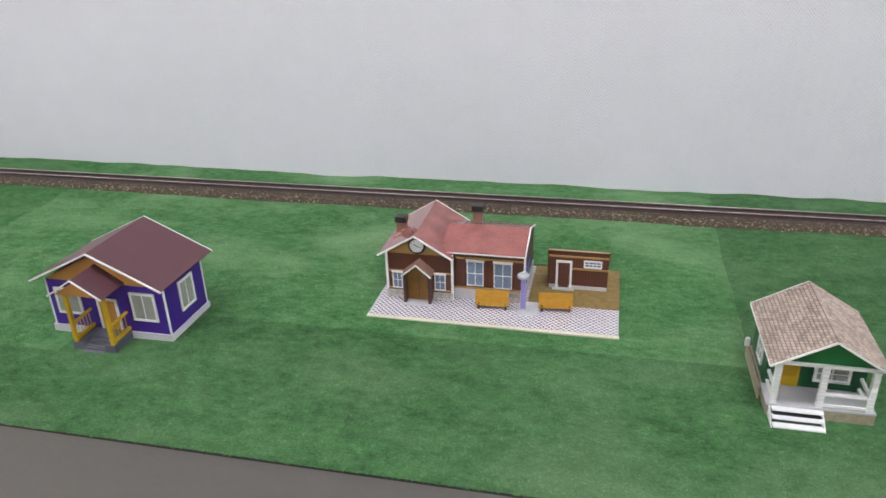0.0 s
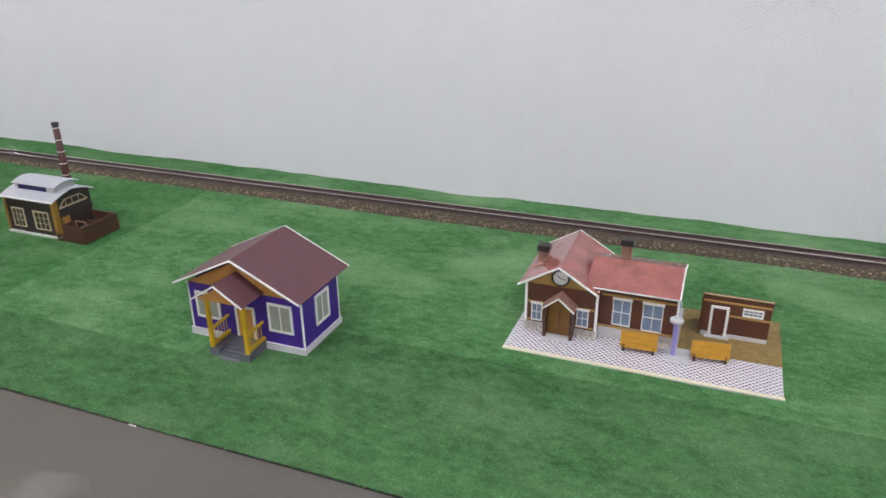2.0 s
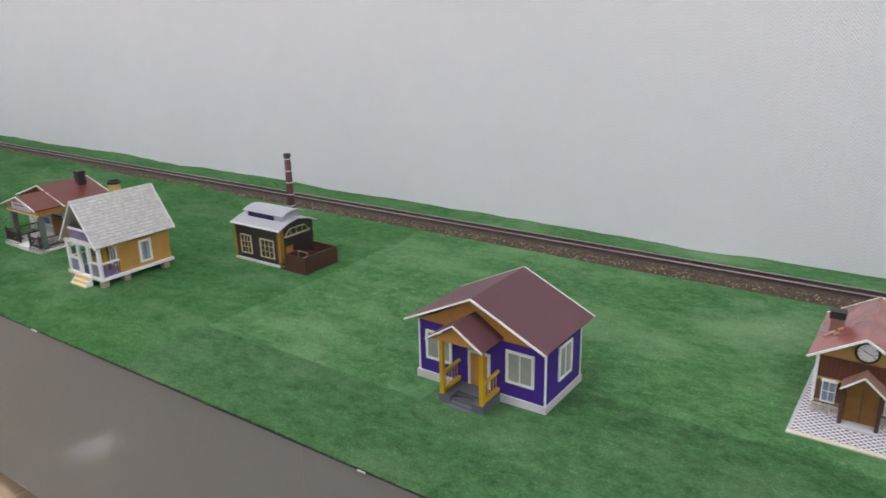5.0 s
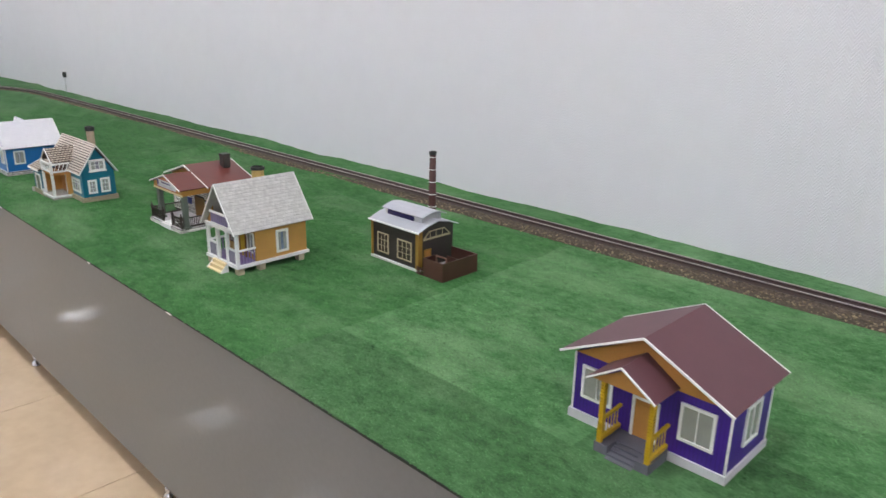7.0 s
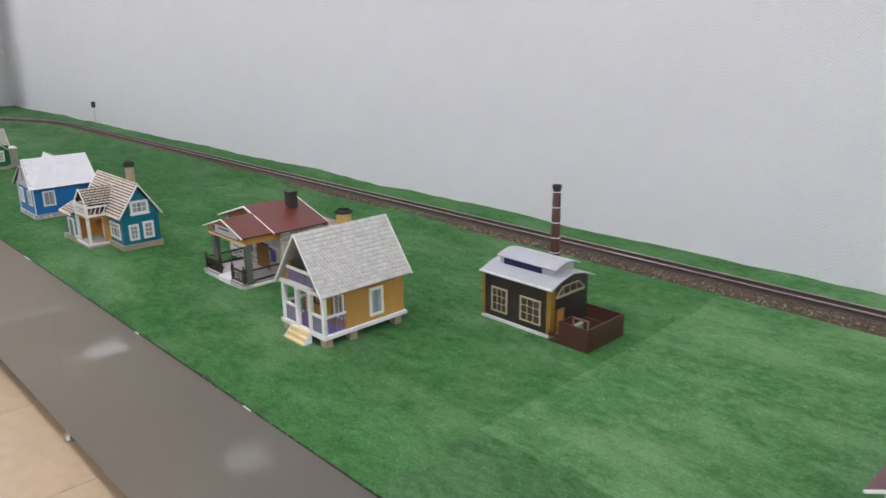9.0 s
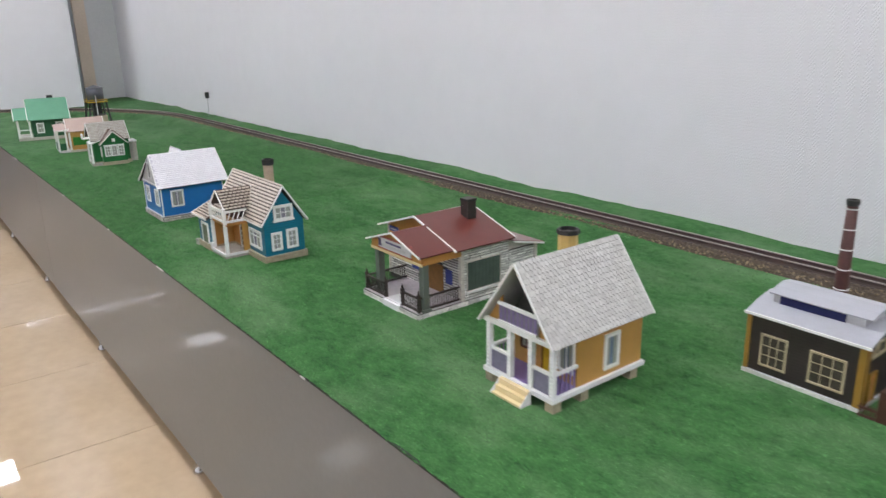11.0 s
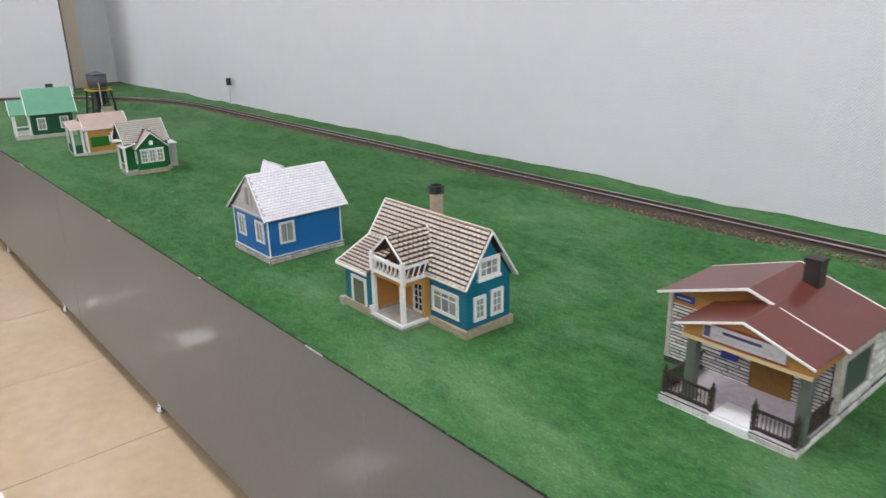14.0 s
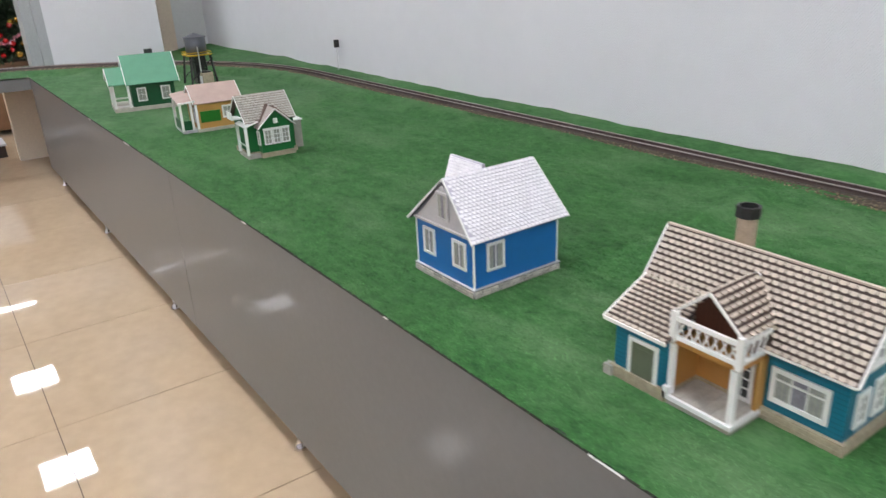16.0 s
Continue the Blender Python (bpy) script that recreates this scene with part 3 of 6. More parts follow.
floor = setting("floor", Shape().box(-18.35, ROOM_X + 0.15, ROOM_Y - 0.15, 4.0, -0.05, -0.004), GROUT, "polished beige floor tiles with thin dark joints", "floor")
TILE, TX, TY = 0.762, -5.80, 0.48
tile_s = Shape()
g = 0.0018
tile_s.poly([(g, g, 0), (TILE - g, g, 0), (TILE - g, TILE - g, 0), (g, TILE - g, 0), (g, g, -0.004), (TILE - g, g, -0.004), (TILE - g, TILE - g, -0.004), (g, TILE - g, -0.004)],
            [(0, 1, 2, 3), (0, 4, 5, 1), (1, 5, 6, 2), (2, 6, 7, 3), (3, 7, 4, 0)])
tile_me = tile_s.mesh("floor_tile", FLOORMAT)
rnd = random.Random(5)
for i in range(-15, 15):
    for j in range(-8, 3):
        x, y = TX + i * TILE, TY + j * TILE
        if -17.2 < x < ROOM_X - 0.1 and ROOM_Y - 0.2 < y < 2.6:
            ob = new("floor_tile", tile_me)
            ob.parent = floor
            ob.location = (x, y, 0)

# lit ceiling panels in a grid
glow = bpy.data.materials.new("lamp_diffuser")
glow.use_nodes = True
em = glow.node_tree.nodes.new("ShaderNodeEmission")
em.inputs[0].default_value = (0.905, 0.925, 1.0, 1)
em.inputs[1].default_value = LAMP_POWER
glow.node_tree.links.new(em.outputs[0], glow.node_tree.nodes["Material Output"].inputs[0])


def ceiling_light(x, y, s=0.57):
    lamp = new("ceiling_light")
    lamp.location = (x, y, CEIL)
    tagged(lamp, "square recessed ceiling light with glowing white diffuser", "ceiling light", "ceiling lights")
    fr = Shape()
    h = s / 2 + 0.02
    fr.box(-h, h, -h, -s / 2, -0.02, 0).box(-h, h, s / 2, h, -0.02, 0).box(-h, -s / 2, -s / 2, s / 2, -0.02, 0).box(s / 2, h, -s / 2, s / 2, -0.02, 0)
    f = new("frame", fr.mesh("frame", TRIM))
    d = new("diffuser", Shape().box(-s / 2, s / 2, -s / 2, s / 2, -0.012, -0.004).mesh("diffuser", glow))
    f.parent = d.parent = lamp
    return lamp


first_lamp = ceiling_light(-14.6, 0.70)
for i in range(8):
    for j in range(2):
        if (i or j) and (i, j) != (1, 1):
            copy_thing(first_lamp, pose(-14.6 + 2.6 * i, 0.70 - 3.2 * j, CEIL))

for ya, yb in ((-2.65, -1.0), (-0.2, 1.14), (2.0, 2.77)):
    tube_lamp = Model("tube_light", "long glowing tube light under the far ceiling", "ceiling light", -17.6, (ya + yb) / 2, "tube lights", z=CEIL)
    tube_lamp.part("housing", Shape().box(-17.65, -17.55, ya - 0.02, yb + 0.02, -0.03, -0.002), TRIM)
    tube_lamp.part("tube", Shape().box(-17.62, -17.58, ya, yb, -0.05, -0.03), glow)

# ---------------------------------------------------------------- the layout table
EDGE_Y = 1.078


def edge(x):
    """The front edge of the table, which runs a little askew to the wall."""
    return 1.0905 + 0.0036 * x


R_END, XC_END, Y_TRACK = 2.25, -9.85, 2.462
CX, CY = XC_END + R_END, Y_TRACK - R_END
SEAMS = [4.95, 2.935, 0.515, -1.905, -4.43, -6.88, -9.32]

table = Model("layout_table", "long exhibition table with grey laminate sides on chrome feet", "table", -4, 1.8, z=0)
panel_x = [4.9, 3.62, 1.18, -1.26, -3.70, -6.073, -9.42]
for a, b in zip(panel_x, panel_x[1:]):
    table.part("side_panel", Shape().slab([(b + (0.0035 if b == -6.073 else 0.0006), edge(b), 0.080), (a, edge(a), 0.080), (a, edge(a), GRASS - 0.004), (b + (0.0035 if b == -6.073 else 0.0006), edge(b), GRASS - 0.004)], 0.018), FASCIA)
table.part("end_panel", Shape().box(-9.438, -9.42, edge(-9.42), EDGE_Y + 0.3, 0.08, GRASS - 0.004), FASCIA)
table.part("tabletop", Shape().box(-10.19, 4.9, EDGE_Y + 0.04, WALL_Y - 0.002, GRASS - 0.06, GRASS - 0.022), CABINET)
table.part("wing_top", Shape().box(-10.19, -9.46, -2.2, EDGE_Y, GRASS - 0.05, GRASS - 0.012), CABINET)
table.part("wing_fascia", Shape().box(-9.459, -9.44, -2.2, EDGE_Y - 0.002, GRASS - 0.085, GRASS - 0.004), FASCIA)
foot_x = [-5.17 - 1.314 * k for k in range(0, 4)] + [-5.17 + 1.314 * k for k in range(1, 8)]
for x in foot_x:
    ft = Shape().tube(x, edge(x) + 0.026, [(0, 0.021), (0.005, 0.022), (0.016, 0.015), (0.03, 0.011), (0.085, 0.011)], 16)
    table.part("foot", ft, STEEL, smooth=True)
table.part("edge_trim", Shape().bar((-9.42, edge(-9.42), GRASS - 0.0015), (4.9, edge(4.9), GRASS - 0.0015), 0.005, 0.006), EDGE)
rnd = random.Random(8)
for x, l in ((-3.88, 0.07), (-6.66, 0.10), (-5.30, 0.03), (-2.32, 0.03), (-1.09, 0.02), (-2.9, 0.02), (-7.4, 0.05), (-4.5, 0.015)):
    table.part("edge_chip", Shape().box(x - l / 2, x + l / 2, edge(x) - 0.0050, edge(x) - 0.0027, GRASS - 0.0045, GRASS - 0.0020), WHITE, label="white sliver at the mat's edge")


def smooth(a, b, x):
    k = min(max((x - a) / (b - a), 0.0), 1.0)
    return k * k * (3 - 2 * k)


def track_offset(x, y):
    """Signed distance from the track's middle line, positive outside (towards the wall)."""
    if x > CX:
        return y - Y_TRACK
    if y < CY:
        return XC_END - x
    return math.hypot(x - CX, y - CY) - R_END


def lawn(x, y):
    d = track_offset(x, y)
    z = GRASS + 0.0035 * noise.noise((x * 2.2, y * 2.2, 0.3)) + 0.0012 * noise.noise((x * 9, y * 9, 4.3)) + 0.0030
    bank = (0.0190 - 0.006 * smooth(-3.5, -1.0, x)) * smooth(-0.26, -0.10, d) + (0.011 + 0.006 * smooth(-3.5, -1.0, x)) * smooth(-0.066, -0.045, d) - 0.012 * smooth(0.035, 0.05, d) + 0.012 * smooth(0.062, 0.085, d) + 0.017 * noise.noise((x * 2.6, d * 9, 3.3)) * smooth(-0.48, -0.26, d) * (1 - smooth(-0.15, -0.085, d)) + 0.011 * noise.noise((x * 4.4, y * 5.6, 7.7)) * smooth(-0.5, -0.2, d) * (1 - smooth(-0.14, -0.08, d))
    z += bank + 0.009 * smooth(-0.21, -0.11, d) * smooth(-4.2, -4.6, x) * (1 - smooth(-0.07, -0.05, d))
    if d > 0.06:
        z += (0.011 - 0.009 * smooth(-4.6, -0.5, x) + 0.012 * noise.noise((x * 2.4, 1.7, 2.2)) + 0.006 * noise.noise((x * 8.0, 3.1, 2.2))) * smooth(0.06, 0.17, d) * smooth(-9.7, -8.6, x)
    if d > 0.05:
        z -= 0.026 * smooth(-8.9, -9.5, x) * (1 - smooth(2.3, 2.5, y)) * smooth(0.05, 0.08, d)
    for s in SEAMS:
        e = abs(x - s - 0.01 * math.sin(y * 5))
        if e < 0.02 and y < 2.38:
            z -= 0.0022 * (1 - e / 0.02)
    # a fold of the mat beside one seam
    u = -(x + 4.395 + 0.03 * smooth(2.1, 1.95, y))
    f = (math.exp(-(u / 0.12) ** 2) if u > 0 else math.exp(-(u / 0.018) ** 2)) * smooth(1.93, 2.12, y) * (1 - smooth(2.26, 2.34, y))
    return max(z, GRASS - 0.006) + 0.026 * f


def lawn_mat(name, x0, x1, y0, y1, step, material):
    nx, ny = max(2, int((x1 - x0) / step)), max(2, int((y1 - (1.07 if y0 is None else y0)) / step))
    s = Shape()
    for j in range(ny + 1):
        for i in range(nx + 1):
            x = x0 + (x1 - x0) * i / nx
            ya = edge(x) - 0.003 if y0 is None else y0
            y = ya + (y1 - ya) * j / ny
            s.v.append((x, y, lawn(x, y)))
    for j in range(ny):
        for i in range(nx):
            k = j * (nx + 1) + i
            s.f.append((k, k + 1, k + nx + 2, k + nx + 1))
    ob = setting(name, s, material, "short green flocked lawn mat with soft folds", "lawn")
    ob.data.polygons.foreach_set("use_smooth", [True] * len(s.f))
    return ob


ORDER = [0, 0, 1, 3, 2, 0, 2]
xs = SEAMS + [-10.19]
for k, (a, b) in enumerate(zip(xs, xs[1:])):
    if ORDER[k] == 1:
        for c, d, y in ((b, -1.15, 1.36), (-1.15, a, 1.585)):
            lawn_mat("lawn", c, d, None, y, 0.022, GRASSMATS[0])
            lawn_mat("lawn", c, d, y, WALL_Y - 0.001, 0.022, GRASSMATS[1])
    else:
        lawn_mat("lawn", b, a, None, WALL_Y - 0.001, 0.022, GRASSMATS[ORDER[k]])
lawn_mat("lawn", -10.19, -9.437, -2.2, edge(-9.6) - 0.004, 0.03, GRASSMATS[0])

# fibres of the flock, thick where the camera comes nearest
N = 700000
rg = np.random.default_rng(11)
px = rg.uniform(-7.4, 1.5, N)
py = edge(px) - 0.005 + (2.40 - edge(px)) * rg.beta(1.0, 1.25, N)
gx, gy = np.linspace(-7.4, 1.5, 260), np.linspace(1.06, 2.41, 60)
gz = np.array([[lawn(x, y) for x in gx] for y in gy])
ix = np.clip((px - gx[0]) / (gx[1] - gx[0]), 0, 258.999)
iy = np.clip((py - gy[0]) / (gy[1] - gy[0]), 0, 58.999)
i0, j0 = ix.astype(int), iy.astype(int)
fx, fy = ix - i0, iy - j0
pz = gz[j0, i0] * (1 - fx) * (1 - fy) + gz[j0, i0 + 1] * fx * (1 - fy) + gz[j0 + 1, i0] * (1 - fx) * fy + gz[j0 + 1, i0 + 1] * fx * fy
FOOT = [(-1.235, -0.87, 1.355, 1.64), (-0.44, 0.22, 1.652, 2.03), (0.49, 0.72, 1.37, 1.66), (-2.32, -1.95, 1.80, 1.98), (-2.64, -2.43, 1.335, 1.64),
        (-3.33, -2.98, 1.44, 1.87), (-4.06, -3.675, 1.26, 1.49), (-4.68, -4.44, 1.26, 1.52), (-6.2, -5.93, 1.36, 1.65)]
ok = rg.random(N) < np.clip((px + 7.3) / 2.6, 0, 1)
for a, b, c, d in FOOT:
    ok &= ~((px > a + 0.004) & (px < b - 0.004) & (py > c + 0.004) & (py < d - 0.004))
px, py, pz = px[ok], py[ok], pz[ok]
M = len(px)
ang, lean, az = rg.uniform(0, 2 * np.pi, M), rg.uniform(0.7, 1.5, M), rg.uniform(0, 2 * np.pi, M)
hgt, wid = rg.uniform(0.004, 0.0105, M), rg.uniform(0.0008, 0.0019, M)
co = np.empty((M, 3, 3), np.float32)
for k, s in ((0, -1), (1, 1)):
    co[:, k, 0], co[:, k, 1], co[:, k, 2] = px + s * wid * np.cos(ang), py + s * wid * np.sin(ang), pz - 0.0008
co[:, 2, 0], co[:, 2, 1], co[:, 2, 2] = px + hgt * np.sin(lean) * np.cos(az), py + hgt * np.sin(lean) * np.sin(az), pz + hgt * np.cos(lean) * 0.55 + 0.0006
which = np.full(M, 0)
which[(px < -1.905) & (px > -4.43)] = 3
which[(px < 0.515) & (px > -1.905) & (py > np.where(px < -1.15, 1.36, 1.585))] = 1
which[(px < -4.43)] = 2
for k in (0, 1, 2, 3):
    c = co[which == k]
    n = len(c)
    me = bpy.data.meshes.new("lawn_fibres")
    me.vertices.add(n * 3)
    me.vertices.foreach_set("co", c.ravel())
    me.loops.add(n * 3)
    me.loops.foreach_set("vertex_index", np.arange(n * 3, dtype=np.int32))
    me.polygons.add(n)
    me.polygons.foreach_set("loop_start", np.arange(0, n * 3, 3, dtype=np.int32))
    me.update(calc_edges=True)
    me.materials.append(BLADES[k])
    tagged(new("lawn_fibres", me), "fine green fibres of the flocked lawn", "grass", kind="stuff")

# ---------------------------------------------------------------- the track
Z_BED = GRASS + 0.036


def track_point(s):
    """The middle line: s metres from x = 4.9 going west, round the bend and then south. Gives x, y and the heading."""
    straight = 4.9 - CX
    if s < straight:
        return 4.9 - s, Y_TRACK, math.pi
    a = (s - straight) / R_END
    if a < math.pi / 2:
        return CX - R_END * math.sin(a), CY + R_END * math.cos(a), math.pi + a
    return XC_END, CY - (s - straight - R_END * math.pi / 2), math.pi * 1.5


LENGTH = (4.9 - CX) + R_END * math.pi / 2 + (CY + 2.2)


def swept(profile, z0, name, material, parent, step=0.05, s0=0.0, s1=None, shift=0.0):
    sh = Shape()
    n = int(((s1 or LENGTH) - s0) / step)
    k = len(profile)
    for i in range(n + 1):
        x, y, h = track_point(s0 + ((s1 or LENGTH) - s0) * i / n)
        nx, ny = math.sin(h), -math.cos(h)
        for o, z in profile:
            jit = 0.004 * noise.noise((i * 0.9, o * 30, 1.0)) if shift else 0.0
            sh.v.append((x + nx * (o + jit), y + ny * (o + jit), z0 + z + jit * 0.4))
    for i in range(n):
        for j in range(k - 1):
            a = i * k + j
            sh.f.append((a, a + 1, a + k + 1, a + k))
    return parent.part(name, sh, material)


track = Model("railway_track", "single model railway track with brown rails on gravel ballast", "railway track", -3, Y_TRACK, z=0)
bed = swept([(-0.078, -0.024), (-0.058, -0.007), (-0.040, 0.0), (0.050, 0.0), (0.066, -0.012)], Z_BED, "ballast_bed", BALLASTBED, track, 0.03, shift=1.0)
for o in (-0.0225, 0.0225):
    rail = swept([(o - 0.0048, 0.001), (o - 0.0040, 0.003), (o - 0.0014, 0.005), (o - 0.0014, 0.012), (o - 0.0019, 0.0135), (o + 0.0019, 0.0135), (o + 0.0014, 0.012), (o + 0.0014, 0.005), (o + 0.0040, 0.003), (o + 0.0048, 0.001)],
                 Z_BED, "rail", RAILWEB, track, 0.06)
    swept([(o - 0.0019, 0.0135), (o - 0.0018, 0.0160), (o - 0.0012, 0.0166), (o + 0.0012, 0.0166), (o + 0.0018, 0.0160), (o + 0.0019, 0.0135)], Z_BED, "rail_head", RAILSTEEL, track, 0.06)
sl = Shape().box(-0.007, 0.007, -0.036, 0.036, -0.004, 0.0015)
sl_me = sl.mesh("sleeper", SLEEPER)
sl_field = Shape()
s = 0.02
while s < LENGTH:
    x, y, h = track_point(s)
    if -4.6 < x < 1.9 and y > 2.4:
        ob = new("sleeper", sl_me)
        ob.parent = track.root
        ob.matrix_basis = pose(x + 3, y - Y_TRACK, Z_BED, 0, 0, math.degrees(h))
    else:
        c, d = math.cos(h), math.sin(h)
        sl_field.poly([(x + c * p - d * q, y + d * p + c * q, Z_BED + r) for p, q, r in sl.v], sl.f)
    s += 0.026
tagged(track.part("sleepers_beyond", sl_field, SLEEPER), kind="stuff")
# loose gravel along both toes of the ballast
def gravel(count, seed, place, rmin, rmax):
    sh, rnd = Shape(), random.Random(seed)
    for i in range(count):
        x, y, h = track_point(rnd.uniform(2.2, LENGTH - 1.0))
        o = place(rnd)
        x, y = x + math.sin(h) * o, y - math.cos(h) * o
        r = rnd.uniform(rmin, rmax)
        z = Z_BED - max(0, -o - 0.040) * 0.39 - max(0, -o - 0.058) * 0.46 + r * 0.25
        if o > 0.045:
            z -= (o - 0.045) * 0.9
        p = [(x + rnd.uniform(0.6, 1.2) * r * a, y + rnd.uniform(0.6, 1.2) * r * b, z + rnd.uniform(0.6, 1.1) * r * c) for a, b, c in ((1, 0, 0), (-1, 0, 0), (0, 1, 0), (0, -1, 0), (0, 0, 1), (0, 0, -1))]
        sh.poly(p, [(0, 2, 4), (2, 1, 4), (1, 3, 4), (3, 0, 4), (2, 0, 5), (1, 2, 5), (3, 1, 5), (0, 3, 5)])
    return sh


LIGHTGRAVEL = mat("pale_gravel", (0.21, 0.16, 0.10), 0.9, 0.45, scale=110, island=0.6)
tagged(track.part("ballast_gravel", gravel(15000, 20, lambda r: r.choice((-1, -1, -1, 0.75)) * r.uniform(0.032, 0.070), 0.0016, 0.0045), BALLAST), kind="stuff")
tagged(track.part("toe_gravel", gravel(5200, 21, lambda r: -r.gauss(0.062, 0.007), 0.0018, 0.0055), LIGHTGRAVEL), kind="stuff")

# signal by the bend
sig = Model("railway_signal", "small black signal head on a thin grey post", "signal", -7.62, 2.630, z=GRASS + 0.03)
sig.part("base", Shape().tube(-7.62, 2.630, [(-0.01, 0.012), (0.006, 0.012), (0.008, 0.006)], 12), BLACK)
sig.part("post", Shape().tube(-7.62, 2.630, [(0, 0.0035), (0.165, 0.003)], 10), PALEGREY)
sig.part("signal_head", Shape().box(-7.630, -7.610, 2.615, 2.645, 0.150, 0.198), BLACK, bevel=0.003)
sig.part("hood", Shape().box(-7.610, -7.602, 2.623, 2.637, 0.172, 0.184), BLACK)


# ---------------------------------------------------------------- violet house
H = Model("violet_house", "violet model house with maroon gable roof and yellow porch", "model house", -1.05, 1.54, "model buildings")
H.part("plinth", Shape().box(-1.226, -0.880, 1.448, 1.634, -0.006, 0.021), GREYPLINTH)
walls(H, -1.219, -0.884, 1.453, 1.628, 0.021, 0.152, PURPLE)
for s, y in (("S", 1.453), ("N", 1.628)):
    gable(H, s, y, -1.219, -0.884, -1.058, 0.152, 0.234, ORANGE)
for x in (-1.219, -0.884):
    for y in (1.453, 1.628):
        H.part("corner_board", Shape().box(x - 0.002, x + 0.002, y - 0.002, y + 0.002, 0.021, 0.152), TRIM)
gable_roof(H, "y", 1.428, 1.670, -1.242, -0.871, -1.058, 0.157, 0.157, 0.245, MAROON, TRIM, tw=0.0055)
window(H, "S", 1.453, -1.199, -1.126, 0.056, 0.130, rows=1, cols=2, pane=NET, curtains=False)
window(H, "S", 1.453, -0.981, -0.911, 0.055, 0.134, cols=2, pane=NET, curtains=False)
window(H, "E", -0.884, 1.512, 1.578, 0.055, 0.138, cols=2, pane=NET, curtains=False)
door(H, "S", 1.453, -1.080, -1.022, 0.022, 0.110, ORANGE, panels=1)
H.part("porch_floor", Shape().box(-1.113, -1.083, 1.376, 1.453, -0.005, 0.022).box(-1.023, -0.994, 1.376, 1.453, -0.005, 0.022).box(-1.083, -1.023, 1.408, 1.453, -0.005, 0.022), GREYSTEP)
steps(H, -1.082, -1.024, 1.366, 1.408, 0.019, 4, GREYSTEP)
for x in (-1.105, -1.001):
    notched_post(H, x, 1.383, 0.020, 0.160, 0.0098, YELLOW, step=0.007)
    H.part("handrail", Shape().bar((x, 1.386, 0.070), (x, 1.453, 0.075), 0.006, 0.006), YELLOW)
    H.part("lower_rail", Shape().bar((x, 1.386, 0.028), (x, 1.453, 0.030), 0.007, 0.008), YELLOW)
    for i in range(5):
        H.part("baluster", Shape().box(x - 0.0008, x + 0.0008, 1.397 + i * 0.011, 1.3988 + i * 0.011, 0.03, 0.071), YELLOW)
gable(H, "S", 1.372, -1.125, -0.990, -1.057, 0.157, 0.198, ORANGE, name="porch_gable")
gable_roof(H, "y", 1.362, 1.453, -1.135, -0.987, -1.061, 0.159, 0.159, 0.206, MAROON, TRIM, tw=0.0045, name="porch_roof", ends=(0,))

# ---------------------------------------------------------------- station
S = Model("railway_station", "brown boarded station model with worn red roof, clock and paved base", "model station", -0.11, 1.84, "model buildings")
S.part("base_plate", Shape().box(-0.438, 0.213, 1.657, 2.03, -0.004, 0.0055), PALEGREY)
S.part("paving", Shape().box(-0.431, 0.209, 1.664, 1.798, 0.0055, 0.0067).box(-0.431, -0.03, 1.798, 2.024, 0.0055, 0.0067), PAVING, label="white and violet diamond paving")
S.part("dry_lawn", Shape().box(-0.028, 0.2135, 1.80, 2.031, 0.0015, 0.0075), DRYGRASS, label="brown printed grass")
S.part("paving_border", Shape().box(-0.437, 0.215, 1.6565, 1.6675, 0.0055, 0.0070), mat("cream_border", (0.70, 0.64, 0.47), 0.4, 0.2, scale=180))
S.part("kerb", Shape().box(-0.05, 0.005, 1.73, 1.80, 0.0067, 0.010), PALEGREY)
# clock block
S.part("stone_plinth", Shape().box(-0.413, -0.227, 1.774, 2.0, 0.0067, 0.032), STONEDARK)
stone_courses(S, None, "S", 1.774, -0.413, -0.227, 0.0067, 0.031, 0.008, STONE, seed=4, lmin=0.02, lmax=0.05)
walls(S, -0.410, -0.230, 1.777, 1.998, 0.032, 0.140, BROWNWALL)
for s, y in (("S", 1.777), ("N", 1.998)):
    gable(S, s, y, -0.410, -0.230, -0.325, 0.138, 0.190, TAN)
for x in (-0.411, -0.229):
    S.part("corner_board", Shape().box(x - 0.003, x + 0.003, 1.7735, 1.781, 0.008, 0.142), TRIM)
S.part("belt", Shape().box(-0.407, -0.233, 1.7745, 1.777, 0.084, 0.089), TAN)
S.part("belt", Shape().box(-0.407, -0.233, 1.7745, 1.777, 0.032, 0.036), TAN)
gable_roof(S, "y", 1.758, 2.022, -0.430, -0.224, -0.327, 0.139, 0.139, 0.200, PINKROOF, TRIM, tw=0.0055)
clock = new("clock", Shape().tube(0, 0, [(0, 0.0235), (0.006, 0.0235), (0.0065, 0.021)], 28).mesh("clock", BLACK))
clock.parent = S.root
clock.matrix_basis = pose(-0.323 + 0.11, 1.776 - 1.84, 0.166, 90)
tagged(clock, "round station clock with dark rim")
face = new("clock_face", Shape().tube(0, 0, [(0.0066, 0.0185), (0.0074, 0.0185)], 28).mesh("clock_face", PAVE_W))
pointer = new("clock_pointer", Shape().bar((0, 0, 0.0078), (-0.009, 0.006, 0.0078), 0.0016, 0.0006).bar((0, 0, 0.0079), (0.013, -0.004, 0.0079), 0.0012, 0.0006).mesh("clock_pointer", BLACK))
ticks = Shape()
for k in range(12):
    a = k * math.pi / 6
    ticks.bar((0.0145 * math.cos(a), 0.0145 * math.sin(a), 0.0077), (0.0172 * math.cos(a), 0.0172 * math.sin(a), 0.0077), 0.0012, 0.0006)
